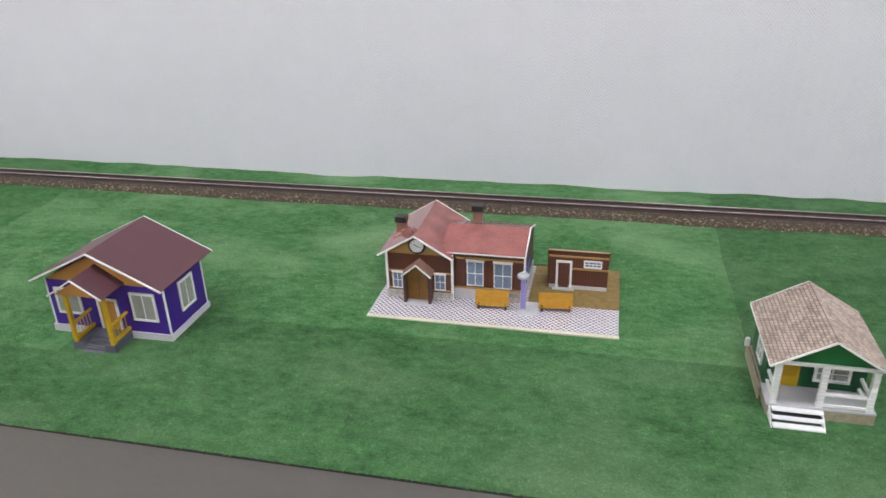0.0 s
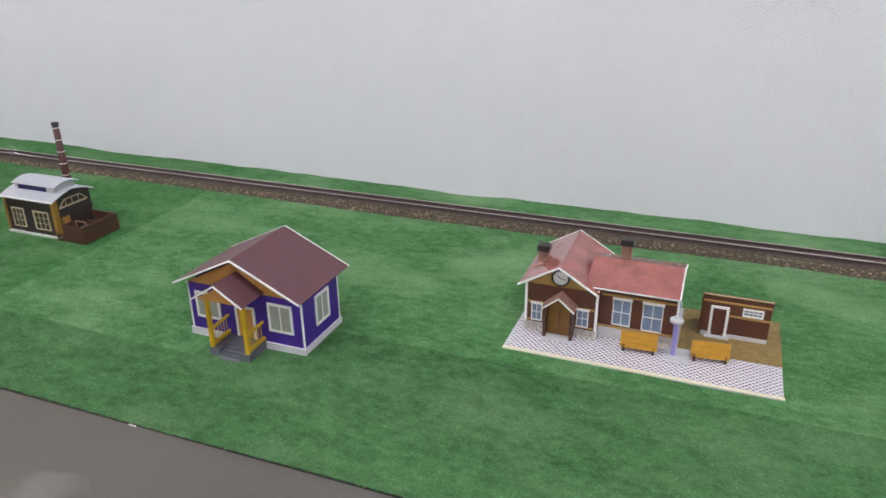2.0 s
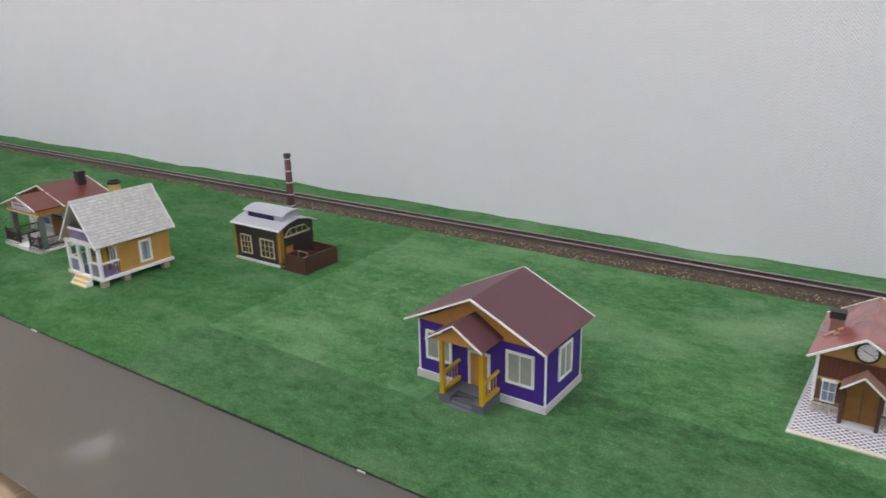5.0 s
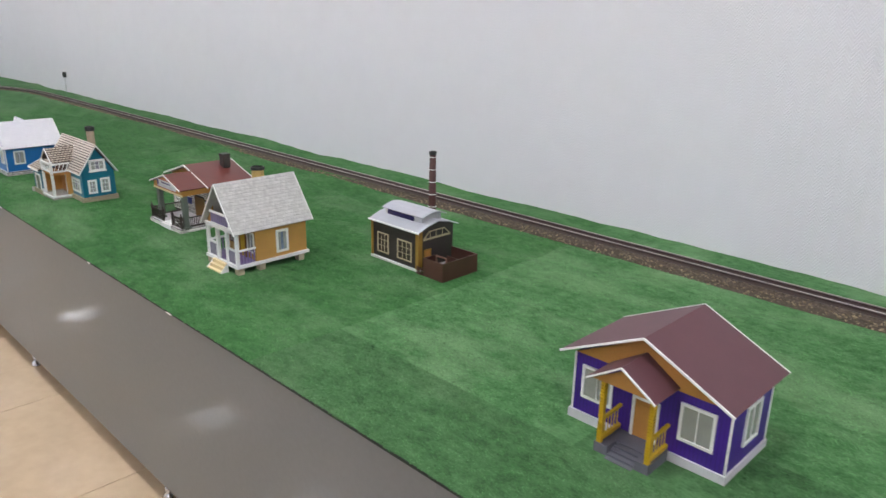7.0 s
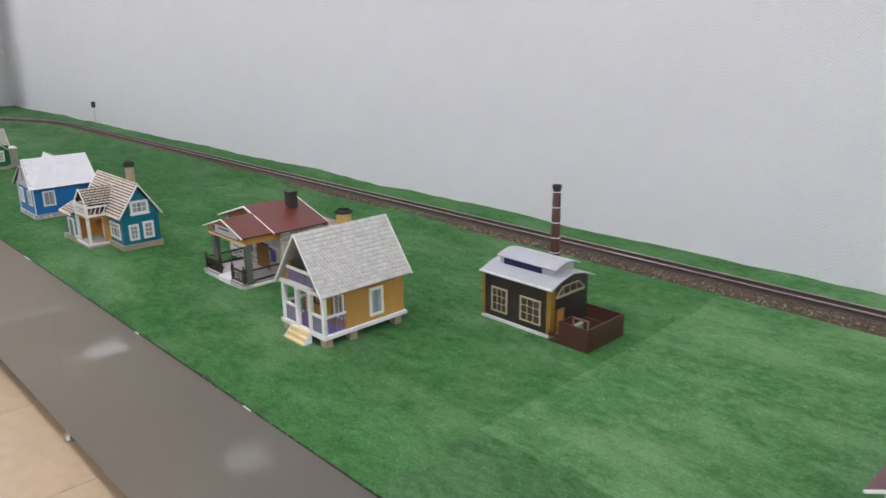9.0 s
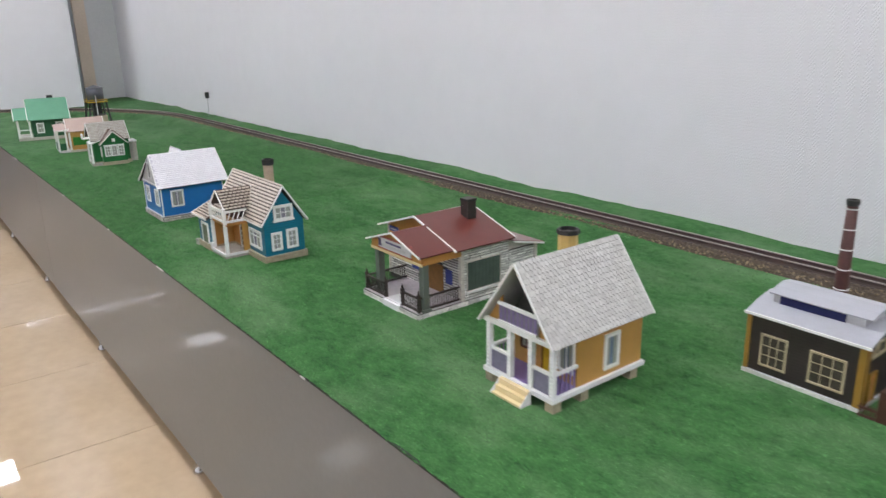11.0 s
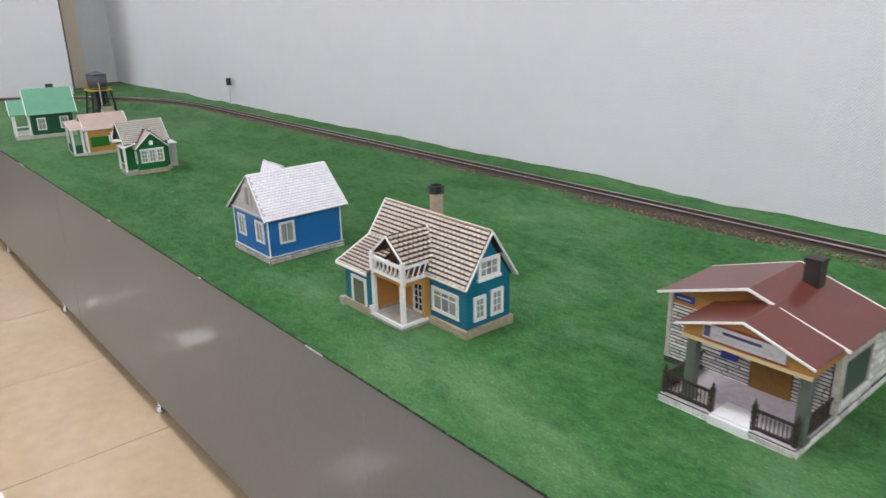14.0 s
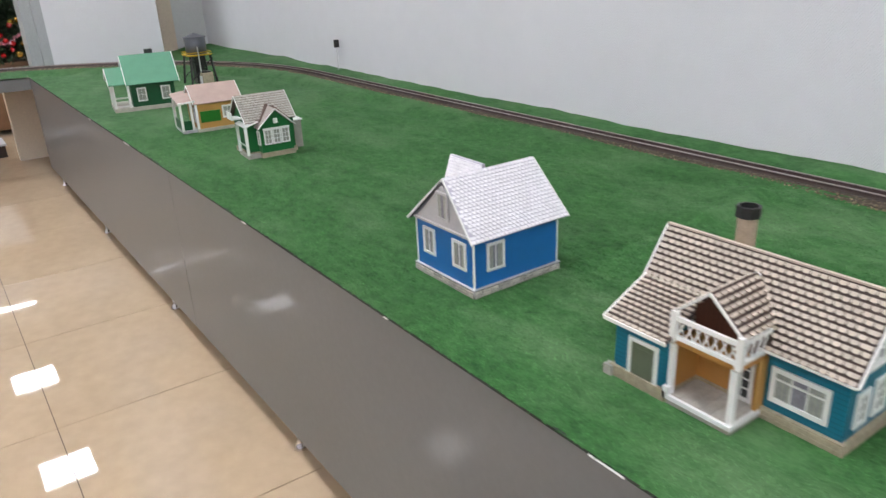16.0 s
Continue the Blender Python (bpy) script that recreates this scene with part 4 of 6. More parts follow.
hours = new("hour_mark", ticks.mesh("hour_mark", BLACK))
face.parent = pointer.parent = hours.parent = clock
window(S, "S", 1.777, -0.396, -0.368, 0.034, 0.083, TRIM, PANEBLUE, 2, 2, w=0.0022, bar=0.0012, lintel=WHITE, curtains=False)
window(S, "S", 1.777, -0.278, -0.248, 0.036, 0.084, TRIM, PANEBLUE, 2, 2, w=0.0022, bar=0.0012, lintel=WHITE, curtains=False)
# porch
S.part("porch_step", Shape().box(-0.358, -0.278, 1.728, 1.777, 0.0067, 0.011), PALEGREY)
for x in (-0.352, -0.284):
    S.part("porch_post", Shape().box(x - 0.004, x + 0.004, 1.737, 1.745, 0.011, 0.096), DARKBROWN)
    S.part("porch_side", Shape().box(x - 0.002, x + 0.002, 1.745, 1.777, 0.011, 0.098), BROWNWALL)
S.part("entrance_door", Shape().box(-0.349, -0.287, 1.760, 1.764, 0.011, 0.098), WOOD, label="double wooden entrance door")
S.part("door_gap", Shape().box(-0.3187, -0.3173, 1.7585, 1.7599, 0.011, 0.085), DARKBROWN)
gable(S, "S", 1.760, -0.350, -0.286, -0.318, 0.098, 0.122, WOOD, name="porch_gable")
gable_roof(S, "y", 1.733, 1.790, -0.359, -0.277, -0.318, 0.094, 0.094, 0.128, CHIMBROWN, TRIM, tw=0.0045, name="porch_roof", ends=(0,))
# wing
S.part("wing_plinth", Shape().box(-0.227, -0.034, 1.792, 2.0, 0.0067, 0.040), PALEGREY)
stone_courses(S, None, "S", 1.792, -0.150, -0.034, 0.0067, 0.039, 0.008, STONE, seed=6, lmin=0.02, lmax=0.05)
S.part("sill_band", Shape().box(-0.227, -0.032, 1.7895, 1.792, 0.040, 0.045), TAN)
walls(S, -0.227, -0.037, 1.795, 1.998, 0.045, 0.150, BROWNWALL)
gable(S, "E", -0.037, 1.795, 1.998, 1.8965, 0.150, 0.186, BROWNWALL)
S.part("belt", Shape().box(-0.222, -0.04, 1.7925, 1.795, 0.127, 0.132), TAN)
S.part("corner_board", Shape().box(-0.039, -0.034, 1.7925, 1.798, 0.008, 0.15), TRIM)
gable_roof(S, "x", -0.262, -0.035, 1.780, 2.002, 1.891, 0.151, 0.151, 0.188, PINKROOF, TRIM, tw=0.005, eave_trim=True, ends=(1,))
window(S, "S", 1.795, -0.192, -0.147, 0.049, 0.122, TRIM, PANEBLUE, 2, 2, w=0.0020, bar=0.0014, lintel=WHITE, curtains=False)
window(S, "S", 1.795, -0.119, -0.070, 0.046, 0.122, TRIM, PANEBLUE, 2, 2, w=0.0020, bar=0.0014, lintel=WHITE, curtains=False)
S.part("notice_board", Shape().box(-0.037, -0.0345, 1.83, 1.90, 0.05, 0.10), BLUESIGN, label="blue notice board")
for x, y, z0, z1 in ((-0.395, 1.885, 0.145, 0.186), (-0.185, 1.925, 0.165, 0.216)):
    c = S.part("chimney", Shape().box(x - 0.013, x + 0.013, y - 0.011, y + 0.011, z0, z1), CHIMBROWN)
    S.part("chimney_cap", Shape().box(x - 0.016, x + 0.016, y - 0.014, y + 0.014, z1, z1 + 0.016), BLACK, c)
for bx, by, bz in ((-0.407, 1.846, 0.155), (-0.390, 1.842, 0.165), (-0.398, 1.852, 0.162), (-0.384, 1.855, 0.172)):
    S.part("loose_brick", Shape().bar((bx - 0.005, by - 0.002, bz - 0.0025), (bx + 0.005, by + 0.002, bz + 0.003), 0.004, 0.003), BRICKPALE, label="loose brick lying by the chimney")


def bench(x, y, turn):
    b = Model("bench", "ochre wooden platform bench seen from its slatted back", "bench", x, y, "platform benches", GRASS + 0.0067, turn)
    for i in range(3):
        b.part("back_slat", Shape().box(x - 0.044, x + 0.044, y - 0.012 + 0.002 * i, y - 0.009 + 0.002 * i, 0.011 + 0.0145 * i, 0.0246 + 0.0145 * i), BENCH)
    b.part("seat", Shape().box(x - 0.044, x + 0.044, y - 0.006, y + 0.014, 0.021, 0.024), BENCH)
    for sx in (-1, 1):
        b.part("leg", Shape().box(x + sx * 0.036 - 0.003, x + sx * 0.036 + 0.003, y - 0.012, y + 0.012, 0, 0.021), DARKBROWN)
    return b


bench(-0.117, 1.757, 3)
bench(0.049, 1.772, 6)
L = Model("platform_post", "violet platform post with a pale round top", "lamp post", -0.035, 1.757, z=GRASS + 0.010)
L.part("post", Shape().box(-0.041, -0.029, 1.751, 1.763, 0, 0.095), VIOLETPOST)
L.part("foot", Shape().box(-0.050, -0.020, 1.742, 1.772, 0, 0.004), PALEGREY)
L.part("disc", Shape().tube(-0.035, 1.757, [(0.092, 0.008), (0.095, 0.016), (0.101, 0.016), (0.104, 0.008)], 20), PALEGREY, smooth=False)
L.part("finial", Shape().tube(-0.035, 1.757, [(0.104, 0.006), (0.109, 0.005), (0.111, 0.002)], 12), PALEGREY)

W = Model("outhouse", "brown boarded outhouse model with pale door and small window", "model shed", 0.098, 1.92, "model buildings", GRASS + 0.0075)
W.part("plinth", Shape().box(0.020, 0.178, 1.8975, 1.955, -0.003, 0.011), PALEGREY)
W.part("front_wall", Shape().box(0.019, 0.179, 1.899, 1.903, 0.011, 0.118), BROWNWALL)
for x in (0.019, 0.175):
    W.part("side_wall", Shape().slab([(x, 1.903, 0.011), (x, 1.953, 0.011), (x, 1.953, 0.052), (x, 1.903, 0.116)], 0.004), BROWNWALL)
W.part("roof", Shape().slab([(0.015, 1.897, 0.120), (0.183, 1.897, 0.120), (0.183, 1.960, 0.050), (0.015, 1.960, 0.050)], 0.003), CHIMBROWN)
W.part("belt", Shape().box(0.019, 0.179, 1.8965, 1.899, 0.096, 0.101), TAN)
W.part("belt", Shape().box(0.082, 0.179, 1.8965, 1.899, 0.060, 0.065), TAN)
W.part("top_board", Shape().box(0.017, 0.181, 1.895, 1.899, 0.116, 0.119), CREAM)
door(W, "S", 1.899, 0.038, 0.082, 0.0, 0.086, BROWNWALL, w=0.006)
window(W, "S", 1.899, 0.113, 0.162, 0.068, 0.090, TRIM, PANEBLUE, 4, 2, w=0.004, bar=0.0018, curtains=False)
W.part("doorstep", Shape().box(0.030, 0.090, 1.885, 1.8975, -0.002, 0.003), PALEGREY)

# ---------------------------------------------------------------- green house with verandah
K = Model("green_verandah_house", "green model house with brown tiled roof and white verandah", "model house", 0.61, 1.53, "model buildings")
K.part("plinth", Shape().box(0.512, 0.718, 1.418, 1.648, -0.006, 0.028), BEIGESTONE)
K.part("verandah_floor", Shape().box(0.510, 0.718, 1.416, 1.49, 0.028, 0.032), PALEGREY)
walls(K, 0.516, 0.712, 1.49, 1.640, 0.028, 0.134, GREENDARK)
gable(K, "S", 1.425, 0.515, 0.713, 0.615, 0.134, 0.188, GREENWALL)
gable(K, "N", 1.640, 0.515, 0.713, 0.615, 0.134, 0.188, GREENDARK)
K.part("beam", Shape().box(0.513, 0.715, 1.4195, 1.4245, 0.127, 0.134), TRIM)
sl2 = gable_roof(K, "y", 1.405, 1.662, 0.502, 0.726, 0.615, 0.132, 0.132, 0.198, TILEBASE, TRIM, tw=0.005, eave_trim=True)
w2 = math.hypot(0.113, 0.066)
tile_field(K, sl2[0], (0.502, 1.405, 0.132), (0, 1, 0), (0.113, 0, 0.066), 0.257, w2, 0.0105, 0.0082, TILEBROWN, cover=0.86, gap=0.08, rounded=True, singly=None)
tile_field(K, sl2[1], (0.726, 1.405, 0.132), (0, 1, 0), (-0.111, 0, 0.066), 0.257, w2, 0.0105, 0.0082, TILEBROWN, cover=0.86, gap=0.08, rounded=True)
for x in (0.523, 0.611, 0.703):
    notched_post(K, x, 1.422, 0.032, 0.130, 0.012, TRIM, step=0.0085)
for z in (0.036, 0.062):
    K.part("rail", Shape().box(0.617, 0.697, 1.419, 1.425, z, z + 0.006), TRIM)
    K.part("side_rail", Shape().box(0.700, 0.706, 1.428, 1.49, z, z + 0.006), TRIM)
    K.part("side_rail", Shape().box(0.520, 0.526, 1.428, 1.49, z, z + 0.006), TRIM)
K.part("side_skirt", Shape().box(0.5035, 0.507, 1.47, 1.645, -0.004, 0.032), BEIGESTONE)
K.part("skirt_cap", Shape().box(0.500, 0.509, 1.638, 1.648, 0.03, 0.05), TRIM)
K.part("rail_infill", Shape().box(0.617, 0.697, 1.4215, 1.4225, 0.042, 0.062), PALEGREY)
door(K, "S", 1.49, 0.543, 0.582, 0.032, 0.092, YELLOW, YELLOW, w=0.003)
window(K, "S", 1.49, 0.610, 0.682, 0.050, 0.093, TRIM, PANE, 2, 2, w=0.006)
window(K, "W", 0.516, 1.53, 1.58, 0.050, 0.105, TRIM, PANE, 2, 2, w=0.006)
steps(K, 0.521, 0.619, 1.373, 1.418, 0.030, 3, WHITE, WHITE, open_risers=True)
# black block added for the shade beneath the open treads
K.part("step_shade", Shape().box(0.524, 0.616, 1.400, 1.4175, 0, 0.018), BLACK)

# ---------------------------------------------------------------- boiler house with chimney
F = Model("boiler_house", "black-brown boiler house model with zinc roof and clerestory", "model building", -2.2, 1.89, "model buildings")
F.part("plinth", Shape().box(-2.316, -2.078, 1.808, 1.975, -0.006, 0.013), PALEGREY)
stone_courses(F, None, "S", 1.808, -2.316, -2.078, -0.004, 0.0135, 0.0085, STONEWHITE, seed=61, lmin=0.02, lmax=0.05, proud=0.0015)
walls(F, -2.312, -2.082, 1.812, 1.971, 0.008, 0.141, FACTORY)
for x, s in ((-2.082, "E"), (-2.312, "W")):
    q = [side_point(s, x, y, z, 0) for y, z in ((1.812, 0.141), (1.971, 0.141), (1.935, 0.156), (1.8915, 0.163), (1.848, 0.156))]
    F.part("gable", Shape().slab(q if s == "E" else q[::-1], 0.004), FACTORY)
roofpts = [(1.801, 0.141), (1.847, 0.158), (1.8915, 0.167), (1.936, 0.158), (1.986, 0.141)]
for (ya, za), (yb, zb) in zip(roofpts, roofpts[1:]):
    F.part("roof_sheet", Shape().slab([(-2.317, ya, za), (-2.070, ya, za), (-2.070, yb, zb), (-2.317, yb, zb)], 0.003), ROOFGREY)
F.part("eave_edge", Shape().box(-2.318, -2.069, 1.799, 1.802, 0.137, 0.142), TRIM)
F.part("clerestory", Shape().box(-2.285, -2.105, 1.848, 1.935, 0.150, 0.183), PALEGREY)
F.part("clerestory_glass", Shape().box(-2.270, -2.140, 1.8455, 1.8485, 0.158, 0.178), NAVY, label="long navy window band")
cl = [(1.838, 0.180), (1.864, 0.189), (1.8915, 0.1935), (1.919, 0.189), (1.945, 0.180)]
for (ya, za), (yb, zb) in zip(cl, cl[1:]):
    F.part("clerestory_roof", Shape().slab([(-2.290, ya, za), (-2.088, ya, za), (-2.088, yb, zb), (-2.290, yb, zb)], 0.0025), ROOFGREY)
OLDCREAM = mat("old_cream_frame", (0.44, 0.37, 0.24), 0.5, 0.12)
window(F, "S", 1.812, -2.282, -2.226, 0.030, 0.100, OLDCREAM, PANEWARM, 3, 3, w=0.0038, bar=0.0013, curtains=False)
window(F, "S", 1.812, -2.181, -2.112, 0.030, 0.098, OLDCREAM, PANEWARM, 3, 3, w=0.0038, bar=0.0013, curtains=False)
OCHRE = mat("ochre_corner", (0.30, 0.17, 0.03), 0.5, 0.15)
F.part("corner_pier", Shape().box(-2.092, -2.079, 1.809, 1.813, 0.008, 0.138).box(-2.0825, -2.079, 1.813, 1.828, 0.008, 0.138), OCHRE)
F.part("corner_pier", Shape().box(-2.315, -2.306, 1.809, 1.813, 0.008, 0.138).box(-2.315, -2.311, 1.813, 1.828, 0.008, 0.138), OCHRE)
arch = F.part("gable_window", plate(Shape(), "E", -2.082, 1.834, 1.955, 0.106, 0.112, 0, 0.003), OLDCREAM)
for a, b in (((1.834, 0.110), (1.860, 0.134)), ((1.860, 0.134), (1.928, 0.134)), ((1.928, 0.134), (1.955, 0.110))):
    F.part("arch_bar", Shape().bar((-2.0805, *a), (-2.0805, *b), 0.003, 0.004, (1, 0, 0)), OLDCREAM, arch)
for y in (1.864, 1.8915, 1.92):
    F.part("mullion", plate(Shape(), "E", -2.082, y - 0.001, y + 0.001, 0.112, 0.134, 0, 0.002), OLDCREAM, arch)
door(F, "E", -2.082, 1.836, 1.868, 0.008, 0.075, ORANGE, OCHRE, w=0.003)
YARD = mat("brown_yard_fence", (0.075, 0.030, 0.022), 0.45, 0.2)
for b in ((-2.045, -1.957, 1.800, 1.804), (-1.961, -1.957, 1.804, 1.955), (-2.072, -1.957, 1.955, 1.959), (-2.045, -2.041, 1.804, 1.850)):
    F.part("yard_wall", Shape().box(*b, -0.006, 0.066), YARD)
F.part("yard_partition", Shape().box(-2.040, -1.985, 1.900, 1.903, 0, 0.052), YARD)
for x in (-2.036, -1.992):
    F.part("yard_post", Shape().box(x - 0.002, x + 0.002, 1.848, 1.852, 0.004, 0.066), CHIMBROWN)
F.part("yard_rail", Shape().box(-2.038, -1.990, 1.8485, 1.8515, 0.062, 0.067), CHIMBROWN)
F.part("yard_ground", Shape().box(-2.078, -1.961, 1.804, 1.955, 0, 0.004), DARKBROWN)
F.part("low_fence", Shape().box(-2.078, -2.045, 1.800, 1.803, 0.006, 0.010).box(-2.078, -2.045, 1.800, 1.803, 0.022, 0.026), YARD)
for i in range(5):
    x = -2.075 + i * 0.0065
    F.part("fence_picket", Shape().box(x, x + 0.003, 1.7985, 1.800, 0, 0.032), YARD)
C = Model("factory_chimney", "tall round red-brick chimney with white hoops beside the boiler house", "chimney", -2.228, 2.015)
C.part("base", Shape().box(-2.25, -2.206, 1.993, 2.037, -0.005, 0.03), BRICKDARK)
C.part("shaft", Shape().tube(-2.228, 2.015, [(0.03, 0.0165), (0.345, 0.0108)], 24), BRICKDARK, smooth=True)
for i in range(7):
    z = 0.075 + i * 0.0435
    r = 0.0165 - 0.0057 * (z - 0.03) / 0.315
    C.part("hoop", Shape().tube(-2.228, 2.015, [(z, r + 0.0008), (z + 0.0022, r + 0.0008)], 24), TRIM)
C.part("crown", Shape().tube(-2.228, 2.015, [(0.344, 0.0115), (0.348, 0.0132), (0.356, 0.0132), (0.3562, 0.010), (0.350, 0.0095)], 24), BLACK)

# ---------------------------------------------------------------- apricot house on piers
A = Model("apricot_house", "apricot model house on piers with steep grey tiled roof", "model house", -2.535, 1.5, "model buildings")
for x in (-2.622, -2.449):
    for y in (1.378, 1.455, 1.605):
        A.part("pier", Shape().box(x - 0.011, x + 0.011, y - 0.011, y + 0.011, -0.006, 0.026), BEIGESTONE)
A.part("floor_frame", Shape().box(-2.636, -2.436, 1.363, 1.636, 0.026, 0.036), WHITE)
A.part("porch_floor", Shape().box(-2.626, -2.446, 1.372, 1.436, 0.036, 0.0375), LILAC)
walls(A, -2.628, -2.443, 1.436, 1.630, 0.036, 0.142, OCHREWALL)
gable(A, "N", 1.630, -2.628, -2.443, -2.536, 0.142, 0.270, OCHREWALL)
gable(A, "S", 1.436, -2.628, -2.443, -2.536, 0.142, 0.270, LOFTGLASS, name="loft_wall")
for sgn in (-1, 1):
    q = [(-2.5355 + sgn * dx, 1.372, z) for dx, z in ((0.094, 0.143), (0.052, 0.143), (0.052, 0.203))]
    A.part("gable_cheek", Shape().slab(q if sgn < 0 else q[::-1], 0.004), OCHREWALL)
A.part("gable_top", Shape().slab([(-2.549, 1.372, 0.254), (-2.522, 1.372, 0.254), (-2.5355, 1.372, 0.272)], 0.004), OCHREWALL)
A.part("loft_floor", Shape().box(-2.628, -2.443, 1.374, 1.436, 0.141, 0.145), WHITE)
A.part("porch_beam", Shape().box(-2.634, -2.438, 1.364, 1.372, 0.138, 0.147), WHITE)
A.part("balcony_rail", Shape().box(-2.590, -2.481, 1.361, 1.367, 0.187, 0.193), WHITE)
A.part("balcony_kerb", Shape().box(-2.588, -2.481, 1.361, 1.367, 0.150, 0.155), WHITE)
A.part("rail_film", Shape().box(-2.588, -2.481, 1.3645, 1.3655, 0.155, 0.187), RAILFILM)
for i in range(9):
    x = -2.583 + i * 0.012
    A.part("baluster", Shape().box(x, x + 0.002, 1.363, 1.3645, 0.155, 0.187), LILAC)
ra = gable_roof(A, "y", 1.356, 1.650, -2.642, -2.430, -2.536, 0.141, 0.141, 0.286, GREYBASE, TRIM, tw=0.005)
ha = math.hypot(0.106, 0.145)
for sgn, ob in ((-1, ra[0]), (1, ra[1])):
    tile_field(A, ob, (-2.536 + sgn * 0.106, 1.357, 0.141), (0, 1, 0), (-sgn * 0.106, 0, 0.145), 0.292, ha, 0.0105, 0.0122, TILEGREY, rounded=True, cover=0.97, lift=0.0016, seed=9 + sgn)
for x in (-2.622, -2.560, -2.500, -2.443):
    notched_post(A, x, 1.370, 0.036, 0.139, 0.011, WHITE, step=0.0085)
for x0, x1 in ((-2.617, -2.565), (-2.495, -2.448)):
    A.part("porch_rail", Shape().box(x0, x1, 1.367, 1.373, 0.080, 0.086), WHITE)
    A.part("rail_panel", Shape().box(x0, x1, 1.3695, 1.3705, 0.038, 0.080), RAILFILM)
for x in (-2.622, -2.443):
    A.part("side_rail", Shape().box(x - 0.003, x + 0.003, 1.375, 1.436, 0.080, 0.086), WHITE)
    for i in range(5):
        A.part("baluster", Shape().box(x - 0.001, x + 0.001, 1.383 + i * 0.011, 1.387 + i * 0.011, 0.038, 0.080), LILAC)
door(A, "S", 1.436, -2.537, -2.498, 0.0375, 0.125, YELLOW, WOOD, w=0.004)
window(A, "S", 1.436, -2.598, -2.558, 0.072, 0.125, BROWNWALL, LOFTGLASS, 2, 1, w=0.004)
window(A, "S", 1.436, -2.491, -2.448, 0.060, 0.128, TRIM, PANEBLUE, 2, 1, w=0.005)
window(A, "E", -2.443, 1.512, 1.558, 0.049, 0.126, TRIM, PANEBLUE, 1, 1, w=0.0075)
steps(A, -2.577, -2.494, 1.334, 1.363, 0.036, 3, CREAM, WHITE)
A.part("flue", Shape().tube(-2.568, 1.535, [(0.2, 0.0205), (0.304, 0.0205)], 8), mat("yellow_flue", (0.52, 0.36, 0.12), 0.5, 0.15), label="yellow chimney with black cap")
A.part("flue_cap", Shape().tube(-2.568, 1.535, [(0.304, 0.0240), (0.313, 0.0240), (0.314, 0.0195), (0.306, 0.0185)], 8), BLACK)

# ---------------------------------------------------------------- stone cafe with terrace
E_ = Model("cafe_house", "white stone cafe model with brown-red roof and railed terrace", "model building", -3.15, 1.65, "model buildings")
E_.part("terrace_base", Shape().box(-3.242, -2.984, 1.443, 1.586, -0.006, 0.017), STONEDARK)
stone_courses(E_, None, "S", 1.443, -3.242, -2.984, -0.004, 0.017, 0.0105, STONEWHITE, seed=2)
stone_courses(E_, None, "E", -2.984, 1.443, 1.86, -0.004, 0.017, 0.0105, STONEWHITE, seed=3)
E_.part("terrace_floor", Shape().box(-3.240, -2.986, 1.445, 1.586, 0.017, 0.0195), PLANKS)
E_.part("terrace_step", Shape().box(-3.137, -3.065, 1.437, 1.446, -0.004, 0.019), WHITE)
E_.part("entrance_mat", Shape().box(-3.136, -3.066, 1.446, 1.500, 0.0195, 0.0212), WHITE, label="white plank across the terrace opening")
E_.part("base", Shape().box(-3.324, -2.984, 1.586, 1.860, -0.006, 0.017), STONEDARK)
walls(E_, -3.320, -2.988, 1.586, 1.752, 0.017, 0.165, STONEDARK)
dw = [(-3.142, -3.060, 0.017, 0.10)]
stone_courses(E_, None, "S", 1.586, -3.320, -2.998, 0.017, 0.166, 0.0076, STONEWHITE, dw, 7, gap=0.0032, lmin=0.04, lmax=0.12)
E_.part("stone_backing", plate(Shape(), "E", -2.988, 1.590, 1.752, 0.017, 0.164, 0, 0.001), STONEGREY)
stone_courses(E_, None, "E", -2.988, 1.598, 1.752, 0.017, 0.160, 0.0072, STONEWHITE, [(1.606, 1.723, 0.040, 0.123)], 8, gap=0.0022, lmin=0.015, lmax=0.045)
for y in (1.586,):
    E_.part("corner_board", Shape().box(-2.994, -2.982, y - 0.003, y + 0.009, 0.017, 0.162), STONE)
E_.part("corner_board", Shape().box(-3.323, -3.314, 1.582, 1.590, 0.017, 0.165), STONE)
gable(E_, "S", 1.583, -3.322, -2.986, -3.150, 0.166, 0.218, ORANGE)
gable(E_, "N", 1.752, -3.322, -2.986, -3.150, 0.166, 0.218, ORANGE)
gable_roof(E_, "y", 1.556, 1.757, -3.332, -2.964, -3.149, 0.167, 0.167, 0.225, REDROOF, TRIM, tw=0.006)
E_.part("frieze", Shape().box(-3.313, -2.995, 1.5815, 1.5857, 0.140, 0.167), ORANGE)
E_.part("name_plate", Shape().box(-3.308, -3.264, 1.5785, 1.5815, 0.149, 0.163), BLUESIGN, label="small blue plate with illegible writing")
E_.part("plate_bar", Shape().box(-3.302, -3.272, 1.5775, 1.5785, 0.154, 0.157), SIGNWHITE)
window(E_, "E", -2.988, 1.604, 1.725, 0.038, 0.124, STONE, PANEGREEN, 1, 1, w=0.0035, curtains=False)
for i in range(9):
    E_.part("curtain_fold", plate(Shape(), "E", -2.988, 1.610 + i * 0.0125, 1.617 + i * 0.0125, 0.043, 0.119, 0.0012, 0.0022), PANEGREEN)
E_.part("sill", plate(Shape(), "E", -2.988, 1.602, 1.727, 0.034, 0.040, 0, 0.007), WHITE)
